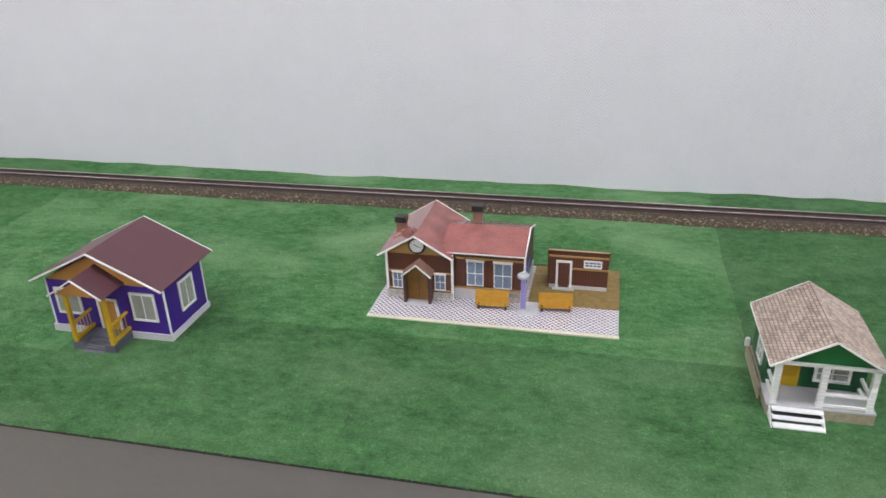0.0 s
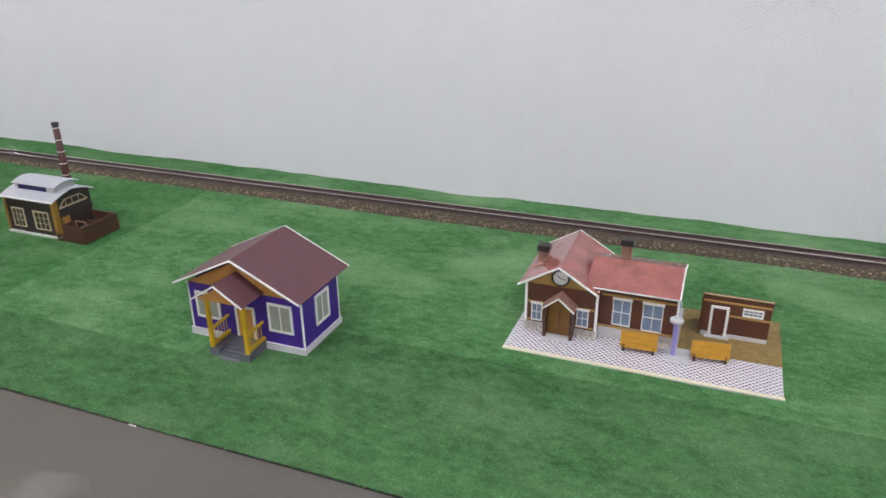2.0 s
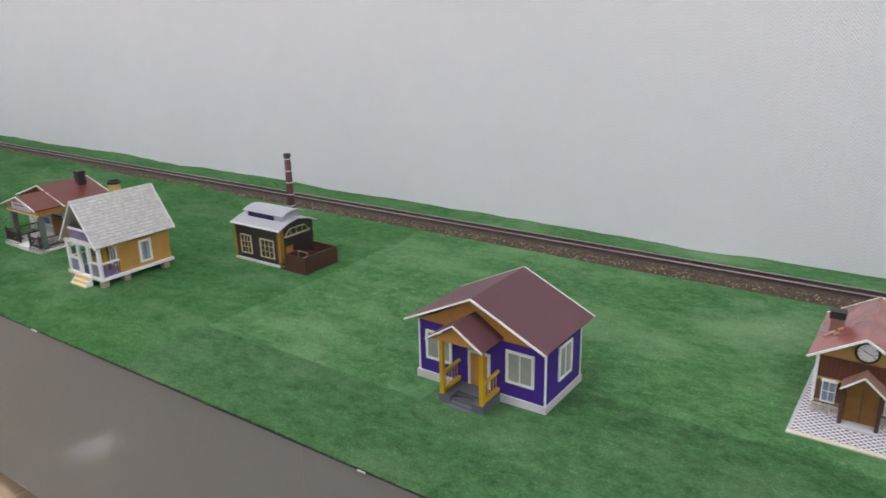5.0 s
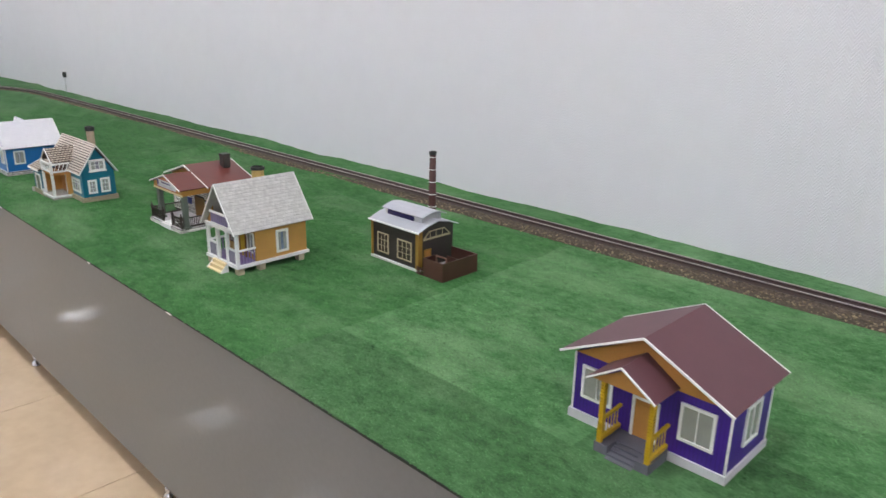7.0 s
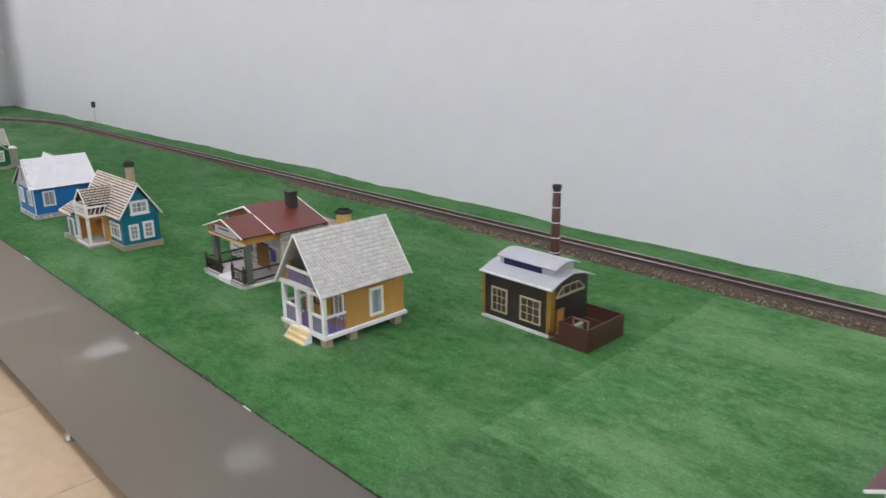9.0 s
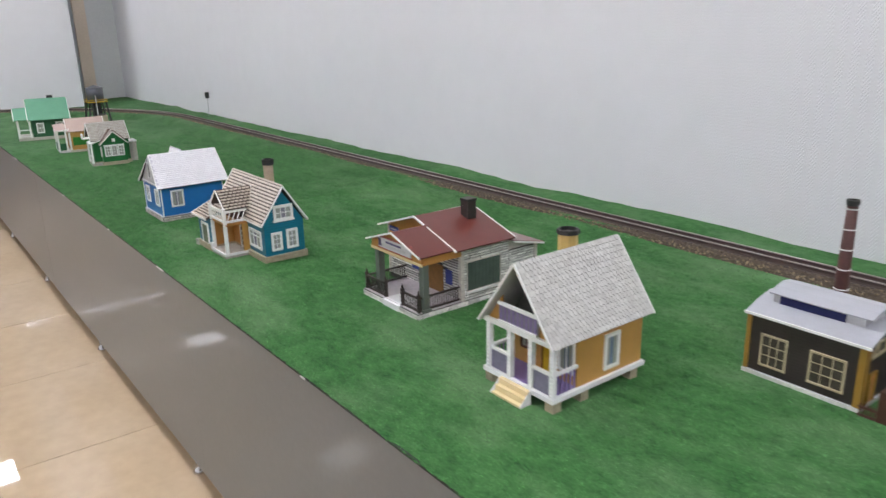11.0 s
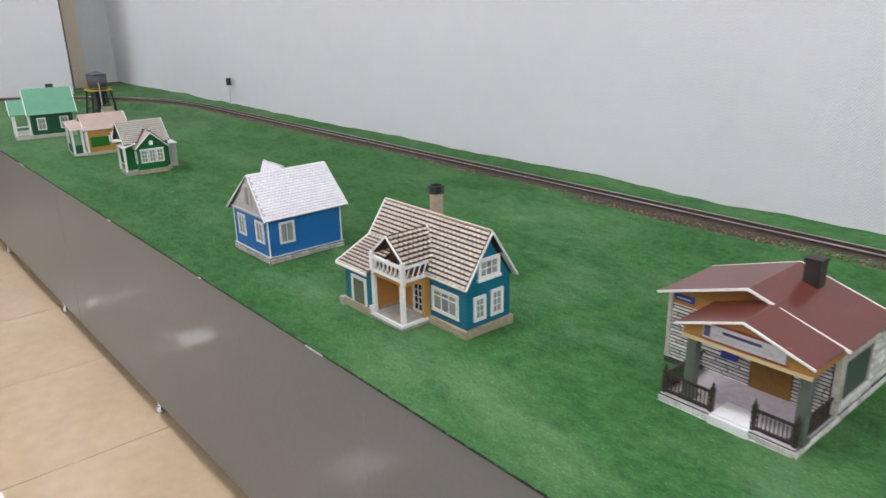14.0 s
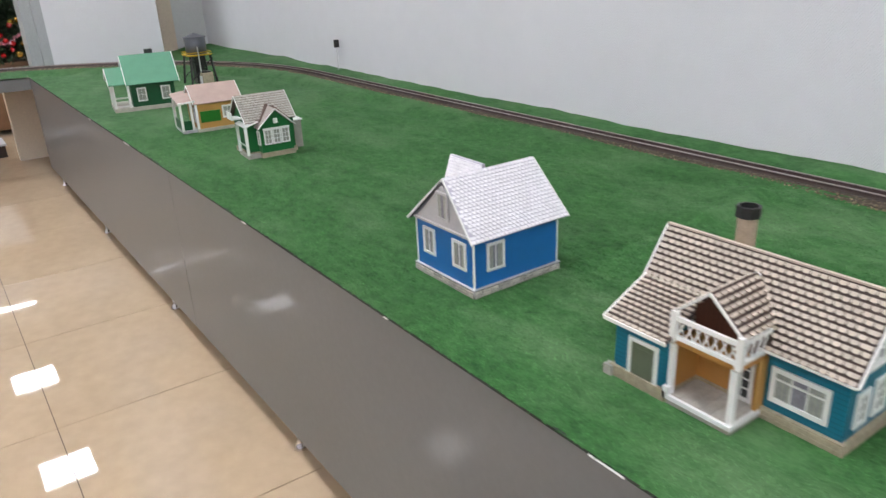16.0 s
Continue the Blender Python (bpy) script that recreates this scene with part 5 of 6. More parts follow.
E_.part("entrance", Shape().box(-3.140, -3.062, 1.5835, 1.588, 0.019, 0.098), WOOD, label="brown wooden entrance doors")
E_.part("poster", Shape().box(-3.045, -3.020, 1.580, 1.5835, 0.055, 0.095), BLUESIGN)
E_.part("poster", Shape().box(-3.20, -3.165, 1.580, 1.5835, 0.06, 0.085), BLUESIGN)
# porch of the terrace
for x in (-3.196, -2.992):
    E_.part("porch_post", Shape().box(x - 0.009, x + 0.009, 1.462, 1.480, 0.019, 0.146), GREENPOST)
    E_.part("post_foot", Shape().box(x - 0.013, x + 0.013, 1.458, 1.484, 0.019, 0.026), GREENPOST)
E_.part("porch_beam", Shape().box(-3.214, -2.981, 1.456, 1.461, 0.142, 0.149), CREAM)
for x in (-3.212, -2.983):
    E_.part("porch_cheek", Shape().box(x - 0.002, x + 0.002, 1.461, 1.584, 0.144, 0.168), ORANGE)
E_.part("porch_frieze", Shape().box(-3.212, -2.983, 1.458, 1.461, 0.149, 0.166), ORANGE)
gable(E_, "S", 1.458, -3.212, -2.983, -3.098, 0.166, 0.203, ORANGE, name="porch_gable")
gable_roof(E_, "y", 1.447, 1.584, -3.224, -2.973, -3.098, 0.169, 0.169, 0.210, REDROOF, TRIM, tw=0.005, name="porch_roof", ends=(0,))
sign = E_.part("sign_board", Shape().box(-3.172, -3.024, 1.4535, 1.457, 0.156, 0.183), SIGNWHITE, label="long pale sign with illegible red and blue writing")
E_.part("sign_edge", Shape().box(-3.176, -3.020, 1.4545, 1.4575, 0.1525, 0.156).box(-3.176, -3.020, 1.4545, 1.4575, 0.183, 0.1865), SIGNRED, sign)
E_.part("sign_bar", Shape().box(-3.135, -3.065, 1.4525, 1.4535, 0.172, 0.177), LETTER, sign)
E_.part("sign_bar", Shape().box(-3.155, -3.045, 1.4525, 1.4535, 0.162, 0.167), PALEGREY, sign)
E_.part("sign_bar", Shape().box(-3.170, -3.158, 1.4525, 1.4535, 0.160, 0.180), LETTER, sign)


def balustrade(T, p, q, zb, zt, n):
    (xa, ya), (xb, yb) = p, q
    T.part("handrail", Shape().bar((xa, ya, zt), (xb, yb, zt), 0.004, 0.0045), DARKWOOD)
    T.part("foot_rail", Shape().bar((xa, ya, zb), (xb, yb, zb), 0.005, 0.005), DARKWOOD)
    n = int(n * 1.5)
    for i in range(1, n):
        x, y = xa + (xb - xa) * i / n, ya + (yb - ya) * i / n
        T.part("baluster", Shape().box(x - 0.0009, x + 0.0009, y - 0.0009, y + 0.0009, zb, zt), DARKWOOD)


balustrade(E_, (-3.236, 1.451), (-3.140, 1.451), 0.024, 0.058, 9)
balustrade(E_, (-3.062, 1.451), (-2.990, 1.451), 0.024, 0.058, 7)
balustrade(E_, (-2.990, 1.451), (-2.990, 1.584), 0.024, 0.058, 12)
balustrade(E_, (-3.236, 1.451), (-3.236, 1.584), 0.024, 0.058, 12)
for x, y in ((-3.236, 1.451), (-3.140, 1.451), (-3.062, 1.451), (-2.990, 1.451)):
    notched_post(E_, x, y, 0.017, 0.068, 0.0078, DARKWOOD, "rail_post", 0.009)
    E_.part("finial", Shape().tube(x, y, [(0.068, 0.0024), (0.072, 0.0028), (0.079, 0.0006)], 8), DARKWOOD)
# lower extension
walls(E_, -3.30, -2.990, 1.752, 1.858, 0.017, 0.125, STONEDARK)
E_.part("cheek_wall", Shape().slab([(-2.990, 1.754, 0.125), (-2.990, 1.858, 0.125), (-2.990, 1.754, 0.152)], 0.004), STONE)
stone_courses(E_, None, "E", -2.990, 1.756, 1.855, 0.017, 0.124, 0.0072, STONEWHITE, (), 18, gap=0.0022, lmin=0.015, lmax=0.045)
E_.part("corner_board", Shape().box(-2.994, -2.985, 1.850, 1.861, 0.017, 0.125), STONE)
E_.part("extension_roof", Shape().slab([(-3.31, 1.872, 0.128), (-3.31, 1.760, 0.161), (-2.971, 1.760, 0.153), (-2.971, 1.872, 0.128)][::-1], 0.003), mat("dull_red_roof", (0.20, 0.10, 0.09), 0.35, 0.15))
E_.part("roof_edge", Shape().bar((-2.970, 1.76, 0.152), (-2.970, 1.873, 0.127), 0.003, 0.005), TRIM)
cc = E_.part("chimney", Shape().box(-3.113, -3.083, 1.69, 1.720, 0.18, 0.258), mat("sooty_brick", (0.030, 0.022, 0.020), 0.5, 0.3, scale=90))
E_.part("chimney_rim", Shape().box(-3.1145, -3.0815, 1.6885, 1.7215, 0.254, 0.260), BLACK, cc)
E_.part("chimney_base", Shape().box(-3.112, -3.084, 1.688, 1.692, 0.185, 0.203), CHIMBROWN, cc)




# ---------------------------------------------------------------- teal house
T = Model("teal_house", "teal model house with cream tiled roof, balcony and garage", "model house", -3.86, 1.4, "model buildings")
for b in ((-4.046, -3.674, 1.343, 1.492), (-4.046, -3.925, 1.262, 1.345)):
    T.part("plinth", Shape().box(*b, -0.006, 0.024), BEIGESTONE)
stone_courses(T, None, "S", 1.343, -3.81, -3.674, -0.004, 0.023, 0.009, BEIGESTONE, seed=31, lmin=0.02, lmax=0.05, proud=0.0015)
stone_courses(T, None, "E", -3.674, 1.343, 1.492, -0.004, 0.023, 0.009, BEIGESTONE, seed=32, lmin=0.02, lmax=0.05, proud=0.0015)
walls(T, -4.040, -3.680, 1.350, 1.486, 0.024, 0.128, TEAL)
walls(T, -4.040, -3.930, 1.268, 1.352, 0.024, 0.108, TEAL)
T.part("cheek_wall", Shape().slab([(-4.040, 1.268, 0.108), (-4.040, 1.352, 0.108), (-4.040, 1.352, 0.148)][::-1], 0.004), TEAL)
gable(T, "E", -3.680, 1.350, 1.486, 1.418, 0.128, 0.228, TEAL)
gable(T, "W", -4.040, 1.350, 1.486, 1.418, 0.128, 0.228, TEAL)
rt = gable_roof(T, "x", -4.060, -3.667, 1.336, 1.497, 1.418, 0.129, 0.128, 0.246, TILEDARK, TRIM, tw=0.0055, eave_trim=True)
ht = math.hypot(0.084, 0.122)


def beside_dormer(p):
    return not (abs(p.x + 3.87) < 0.066 and p.z < 0.212 - abs(p.x + 3.87) * 0.859)


tile_field(T, rt[0], (-4.058, 1.336, 0.129), (1, 0, 0), (0, 0.082, 0.117), 0.390, 0.142, 0.0140, 0.0113, TILECREAM, cover=0.64, lift=0.0020, singly=TILECREAM, keep=beside_dormer, gap=0.15, rounded=True)
tile_field(T, rt[1], (-4.058, 1.497, 0.128), (1, 0, 0), (0, -0.079, 0.118), 0.390, 0.142, 0.0140, 0.0113, TILECREAM2, cover=0.64, lift=0.0020, gap=0.15, rounded=True)
T.part("ridge_cap", Shape().bar((-4.060, 1.418, 0.247), (-3.667, 1.418, 0.247), 0.006, 0.003), TILECREAM2)
# low roof over the garage
cs = T.part("garage_roof", Shape().slab([(-4.056, 1.254, 0.117), (-3.926, 1.254, 0.117), (-3.926, 1.362, 0.167), (-4.056, 1.362, 0.167)], 0.004), TILEDARK)
tile_field(T, cs, (-4.055, 1.254, 0.117), (1, 0, 0), (0, 0.108, 0.050), 0.128, 0.119, 0.0140, 0.0113, TILECREAM, cover=0.64, lift=0.0020, singly=TILECREAM, gap=0.15, rounded=True)
T.part("eave_board", Shape().bar((-4.056, 1.253, 0.115), (-3.926, 1.253, 0.115), 0.004, 0.006), TRIM, cs)
T.part("bargeboard", Shape().bar((-4.058, 1.254, 0.115), (-4.058, 1.362, 0.165), 0.004, 0.006), TRIM, cs)
# dormer over the balcony
gd = gable_roof(T, "y", 1.277, 1.395, -3.934, -3.806, -3.870, 0.166, 0.166, 0.221, TILEDARK, TRIM, tw=0.0055, name="dormer_roof")
hd = math.hypot(0.064, 0.055)
tile_field(T, gd[1], (-3.806, 1.279, 0.166), (0, 1, 0), (-0.064, 0, 0.055), 0.114, hd, 0.0140, 0.0113, TILECREAM2, cover=0.64, lift=0.0020, gap=0.15, rounded=True, keep=lambda p: p.y < 1.366 + (p.z - 0.166) * 0.69)
tile_field(T, gd[0], (-3.934, 1.279, 0.166), (0, 1, 0), (0.064, 0, 0.055), 0.114, hd, 0.0140, 0.0113, TILECREAM2, cover=0.64, lift=0.0020, gap=0.15, rounded=True, keep=lambda p: p.y < 1.366 + (p.z - 0.166) * 0.69)
gable(T, "S", 1.325, -3.925, -3.815, -3.870, 0.165, 0.214, BROWNWALL, name="loft_wall")
T.part("loft_back", Shape().box(-3.925, -3.815, 1.325, 1.329, 0.120, 0.165), BROWNWALL)
T.part("balcony_floor", Shape().box(-3.930, -3.808, 1.276, 1.35, 0.110, 0.120), ORANGE)
for z in (0.121, 0.154):
    T.part("balcony_rail", Shape().box(-3.930, -3.806, 1.272, 1.278, z, z + 0.007), TRIM)
    T.part("balcony_rail", Shape().box(-3.812, -3.806, 1.278, 1.35, z, z + 0.007), TRIM)
for x in (-3.927, -3.809):
    T.part("balcony_post", Shape().box(x - 0.005, x + 0.005, 1.269, 1.279, 0.116, 0.170), TRIM)
for i in range(7):
    x = -3.921 + i * 0.0155
    T.part("lattice", Shape().bar((x, 1.275, 0.128), (x + 0.012, 1.275, 0.155), 0.003, 0.002, (0, 1, 0)), TRIM)
for i in range(4):
    y = 1.284 + i * 0.016
    T.part("lattice", Shape().bar((-3.809, y, 0.128), (-3.809, y + 0.012, 0.155), 0.003, 0.002, (1, 0, 0)), TRIM)
for i in range(7):
    x = -3.921 + i * 0.0155
    T.part("lattice", Shape().bar((x + 0.012, 1.2765, 0.128), (x, 1.2765, 0.155), 0.002, 0.0015, (0, 1, 0)), TRIM)
T.part("corner_block", Shape().box(-4.056, -4.038, 1.256, 1.272, -0.004, 0.022), GREYDECK)
# porch
T.part("porch_floor", Shape().box(-3.930, -3.806, 1.2645, 1.345, -0.006, 0.017), GREYDECK)
T.part("porch_kerb", Shape().box(-3.932, -3.804, 1.262, 1.268, 0.012, 0.020).box(-3.810, -3.804, 1.268, 1.345, 0.012, 0.020).box(-3.932, -3.920, 1.262, 1.276, 0.02, 0.034), WHITE)
for i in range(6):
    x = -3.922 + i * 0.019
    T.part("deck_board", Shape().box(x, x + 0.0175, 1.269, 1.344, 0.017, 0.0182), GREYDECK)
T.part("porch_post", Shape().box(-3.818, -3.808, 1.270, 1.280, 0.018, 0.112), TRIM)
T.part("porch_post", Shape().box(-3.931, -3.921, 1.270, 1.280, 0.018, 0.112), TRIM)
T.part("porch_back", Shape().box(-3.926, -3.812, 1.345, 1.349, 0.017, 0.112), ORANGE)
T.part("porch_side", Shape().box(-3.930, -3.926, 1.28, 1.345, 0.017, 0.112), ORANGE)
window(T, "S", 1.345, -3.862, -3.822, 0.020, 0.100, TRIM, PANEDARK, 2, 4, w=0.006, curtains=False)
T.part("porch_end", Shape().box(-3.812, -3.806, 1.330, 1.350, 0.02, 0.112), OCHREWALL)
door(T, "S", 1.268, -4.010, -3.948, 0.002, 0.094, mat("olive_garage_door", (0.13, 0.15, 0.105), 0.35, 0.15), TRIM, w=0.007, panels=1)
window(T, "S", 1.350, -3.797, -3.704, 0.040, 0.101, TRIM, LILACPANE, 3, 1, w=0.008, bar=0.002)
T.part("transom", Shape().box(-3.789, -3.712, 1.3465, 1.349, 0.080, 0.083), TRIM)
window(T, "E", -3.680, 1.385, 1.452, 0.134, 0.184, TRIM, LILACPANE, 3, 2, w=0.0085, bar=0.002, ledge=True)
window(T, "E", -3.680, 1.371, 1.408, 0.038, 0.098, TRIM, LILACPANE, 2, 3, w=0.0075, bar=0.0018)
window(T, "E", -3.680, 1.423, 1.463, 0.038, 0.102, TRIM, LILACPANE, 2, 3, w=0.0075, bar=0.0018)
for ya, za, yb, zb in ((1.338, 0.1255, 1.416, 0.2385), (1.495, 0.1245, 1.420, 0.2385)):
    T.part("soffit", Shape().bar((-3.6735, ya, za), (-3.6735, yb, zb), 0.0115, 0.002), TRIM)
tc_ = T.part("chimney", Shape().tube(-3.965, 1.508, [(0.12, 0.0172), (0.268, 0.0172)], 12), mat("sand_flue", (0.42, 0.33, 0.24), 0.6, 0.2, scale=90), label="sand-coloured chimney with black cap")
T.part("chimney_cap", Shape().tube(-3.965, 1.508, [(0.262, 0.0215), (0.282, 0.0215), (0.2825, 0.0165), (0.272, 0.016)], 8), BLACK, tc_)

# ---------------------------------------------------------------- azure house
B = Model("azure_house", "azure model house with white scale-tiled roof and stone plinth", "model house", -4.555, 1.39, "model buildings")
B.part("plinth", Shape().box(-4.666, -4.438, 1.262, 1.518, -0.006, 0.021), STONEDARK)
for s, pos, a0, a1 in (("S", 1.262, -4.666, -4.438), ("E", -4.438, 1.262, 1.518)):
    stone_courses(B, None, s, pos, a0, a1, -0.005, 0.020, 0.0085, STONE, seed=40 + len(s) + int(a0 < 0), lmin=0.014, lmax=0.035)
B.part("plinth_ledge", Shape().box(-4.6675, -4.4365, 1.2605, 1.5195, 0.021, 0.0235), PALEGREY)
walls(B, -4.661, -4.443, 1.267, 1.513, 0.0235, 0.140, AZURE)
gable(B, "S", 1.266, -4.661, -4.443, -4.552, 0.140, 0.238, GREYBOARD)
gable(B, "N", 1.513, -4.661, -4.443, -4.552, 0.140, 0.240, GREYBOARD)
B.part("gable_ledge", Shape().box(-4.663, -4.441, 1.260, 1.266, 0.138, 0.143), GREYBOARD)
for x in (-4.661, -4.443):
    for y in (1.267, 1.513):
        B.part("corner_board", Shape().box(x - 0.002, x + 0.002, y - 0.002, y + 0.002, 0.0235, 0.14), TRIM)
rb = gable_roof(B, "y", 1.252, 1.533, -4.676, -4.426, -4.551, 0.137, 0.137, 0.253, WHITEBASE, TRIM, tw=0.005, inset=0.018)
hb = math.hypot(0.125, 0.116)
for sgn, ob in ((-1, rb[0]), (1, rb[1])):
    tile_field(B, ob, (-4.551 + sgn * 0.125, 1.253, 0.137), (0, 1, 0), (-sgn * 0.125, 0, 0.116), 0.279, hb, 0.0110, 0.0095, TILEWHITE, rounded=True, cover=0.90, lift=0.0013, seed=50 + sgn, keep=lambda p: p.y > 1.256 + 0.155 * (p.z - 0.137))
B.part("dark_soffit", Shape().slab([(-4.674, 1.254, 0.1325), (-4.674, 1.264, 0.1325), (-4.553, 1.2655, 0.245), (-4.553, 1.2645, 0.245)], 0.0012), BLACK)
cross = gable_roof(B, "x", -4.700, -4.575, 1.360, 1.448, 1.404, 0.137, 0.137, 0.256, WHITEBASE, TRIM, tw=0.0045, name="cross_roof", ends=(0,))
hc = math.hypot(0.044, 0.119)
for e, sgn, ob in ((1.360, 1, cross[0]), (1.448, -1, cross[1])):
    tile_field(B, ob, (-4.700, e, 0.137), (1, 0, 0), (0, sgn * 0.044, 0.119), 0.125, hc, 0.0082, 0.0080, TILEWHITE, rounded=True, cover=0.94, lift=0.0013)
gable(B, "W", -4.690, 1.364, 1.444, 1.404, 0.140, 0.246, GREYBOARD)
B.part("cross_wall", Shape().box(-4.690, -4.660, 1.364, 1.444, 0.02, 0.142), GREYBOARD)
window(B, "S", 1.264, -4.568, -4.525, 0.158, 0.224, GREYBOARD, LILACPANE, 1, 1, w=0.0055)
window(B, "S", 1.267, -4.632, -4.586, 0.058, 0.124, TRIM, LILACPANE, 2, 1, w=0.006)
window(B, "S", 1.267, -4.518, -4.468, 0.058, 0.124, TRIM, LILACPANE, 2, 1, w=0.006)
window(B, "E", -4.443, 1.302, 1.352, 0.056, 0.122, TRIM, LILACPANE, 2, 1, w=0.006)

# ---------------------------------------------------------------- small green bay house
V = Model("green_bay_house", "green model house with tiled roof and three-light bay", "model house", -6.05, 1.474, "model buildings", turn=-4)
V.at = (-6.05, 1.46, 0.0)
V.part("plinth", Shape().box(-6.155, -5.985, 1.357, 1.555, -0.006, 0.022).box(-5.99, -5.945, 1.395, 1.532, -0.006, 0.022), BEIGESTONE)
walls(V, -6.150, -5.990, 1.362, 1.550, 0.022, 0.140, GREENWALL)
walls(V, -5.995, -5.950, 1.40, 1.528, 0.022, 0.122, GREENWALL)
gable(V, "E", -5.950, 1.40, 1.528, 1.464, 0.122, 0.182, GREENWALL)
for s, y in (("S", 1.362), ("N", 1.550)):
    gable(V, s, y, -6.150, -5.990, -6.068, 0.140, 0.220, GREENWALL)
rv = gable_roof(V, "y", 1.350, 1.552, -6.170, -5.965, -6.068, 0.142, 0.142, 0.234, TILEBASE, TRIM, tw=0.005)
hv = math.hypot(0.103, 0.092)
tile_field(V, rv[1], (-5.965, 1.351, 0.142), (0, 1, 0), (-0.103, 0, 0.092), 0.200, hv, 0.0145, 0.0115, TILEPALE, cover=0.80, lift=0.002, gap=0.12, keep=lambda p: not (abs(p.y - 1.464) < 0.075 - (p.z - 0.138) * 1.25))
tile_field(V, rv[0], (-6.170, 1.351, 0.142), (0, 1, 0), (0.103, 0, 0.092), 0.200, hv, 0.0145, 0.0115, TILEPALE, cover=0.80, lift=0.002, gap=0.12)
gable_roof(V, "x", -6.055, -5.938, 1.388, 1.540, 1.464, 0.120, 0.120, 0.190, mat("bay_roof_tile", (0.36, 0.315, 0.28), 0.5, 0.25, scale=90, boards=((0, 1, 1), 0.011, 0.4)), TRIM, tw=0.005, name="bay_roof", ends=(1,))
for y in (1.412, 1.447, 1.482):
    window(V, "E", -5.950, y, y + 0.033, 0.052, 0.112, TRIM, PANE, 2, 3, w=0.005, bar=0.002, lintel=WHITE)
V.part("gable_light", Shape().tube(-5.95, 1.464, [(0.132, 0.009), (0.150, 0.009)], 10), TRIM)
V.part("porch_floor", Shape().box(-6.07, -5.96, 1.345, 1.40, -0.004, 0.018), GREYDECK)
V.part("porch_roof", Shape().slab([(-6.08, 1.342, 0.128), (-5.958, 1.342, 0.128), (-5.958, 1.40, 0.146), (-6.08, 1.40, 0.146)], 0.004), TRIM)
for x, y in ((-5.965, 1.348), (-6.07, 1.348)):
    V.part("porch_post", Shape().box(x - 0.005, x + 0.005, y - 0.005, y + 0.005, 0.018, 0.128), TRIM)
V.part("porch_rail", Shape().box(-6.07, -5.965, 1.346, 1.350, 0.05, 0.055), TRIM)
window(V, "S", 1.40, -5.985, -5.957, 0.05, 0.105, TRIM, PANE, 1, 2, w=0.004)
V.part("balcony", Shape().box(-6.10, -6.04, 1.322, 1.362, 0.146, 0.151).box(-6.10, -6.04, 1.322, 1.326, 0.151, 0.174), TRIM)
V.part("annexe", Shape().box(-6.12, -6.03, 1.550, 1.597, 0.0, 0.112), GREYDECK)
V.part("annexe_roof", Shape().box(-6.125, -6.025, 1.550, 1.602, 0.112, 0.117), TRIM)

# ---------------------------------------------------------------- salmon-roofed house
Q = Model("salmon_roof_house", "small green and ochre model house with pale salmon roof", "model house", -6.69, 1.47, "model buildings", turn=-5)
Q.at = (-6.69, 1.46, 0.0)
Q.part("plinth", Shape().box(-6.78, -6.595, 1.365, 1.575, -0.006, 0.018), FARPLINTH)
walls(Q, -6.775, -6.60, 1.37, 1.57, 0.018, 0.132, OCHREWALL)
Q.part("green_panel", Shape().box(-6.6, -6.597, 1.385, 1.475, 0.045, 0.095), LIME)
for y in (1.37, 1.57):
    Q.part("corner_board", Shape().box(-6.605, -6.594, y - 0.005, y + 0.005, 0.018, 0.132), TRIM)
for s, y in (("S", 1.37), ("N", 1.57)):
    gable(Q, s, y, -6.775, -6.60, -6.687, 0.132, 0.192, OCHREWALL)
gable_roof(Q, "y", 1.360, 1.580, -6.785, -6.588, -6.687, 0.132, 0.132, 0.205, SALMON, TRIM, tw=0.005)
window(Q, "E", -6.60, 1.485, 1.555, 0.055, 0.112, TRIM, PANE, 3, 2, w=0.007)
window(Q, "S", 1.37, -6.645, -6.612, 0.045, 0.112, TRIM, PANE, 2, 2, w=0.006)
Q.part("porch_floor", Shape().box(-6.755, -6.61, 1.302, 1.37, -0.005, 0.016), GREYPLINTH)
Q.part("porch_roof", Shape().slab([(-6.77, 1.295, 0.165), (-6.77, 1.37, 0.172), (-6.597, 1.37, 0.146), (-6.597, 1.295, 0.140)][::-1], 0.004), SALMON)
Q.part("porch_edge", Shape().bar((-6.596, 1.293, 0.139), (-6.596, 1.37, 0.145), 0.004, 0.007), TRIM)
for x, y in ((-6.61, 1.304), (-6.75, 1.304), (-6.61, 1.35)):
    Q.part("porch_post", Shape().box(x - 0.005, x + 0.005, y - 0.005, y + 0.005, 0.016, 0.143), TRIM)
Q.part("porch_panel", Shape().box(-6.75, -6.61, 1.302, 1.305, 0.018, 0.060).box(-6.612, -6.609, 1.305, 1.345, 0.018, 0.06), GREENDARK)

# ---------------------------------------------------------------- mint-roofed house
N_ = Model("mint_roof_house", "deep green model house with glossy mint roof and open porch", "model house", -7.52, 1.402, "model buildings", turn=-8)
N_.at = (-7.52, 1.39, 0.0)
N_.part("plinth", Shape().box(-7.64, -7.39, 1.20, 1.525, -0.006, 0.022), FARPLINTH)
walls(N_, -7.63, -7.40, 1.295, 1.515, 0.022, 0.145, GREENDARK)
for s, y in (("S", 1.295), ("N", 1.515)):
    gable(N_, s, y, -7.63, -7.40, -7.515, 0.145, 0.265, GREENDARK)
gable_roof(N_, "y", 1.275, 1.540, -7.66, -7.37, -7.515, 0.142, 0.142, 0.280, MINT, TRIM, tw=0.006)
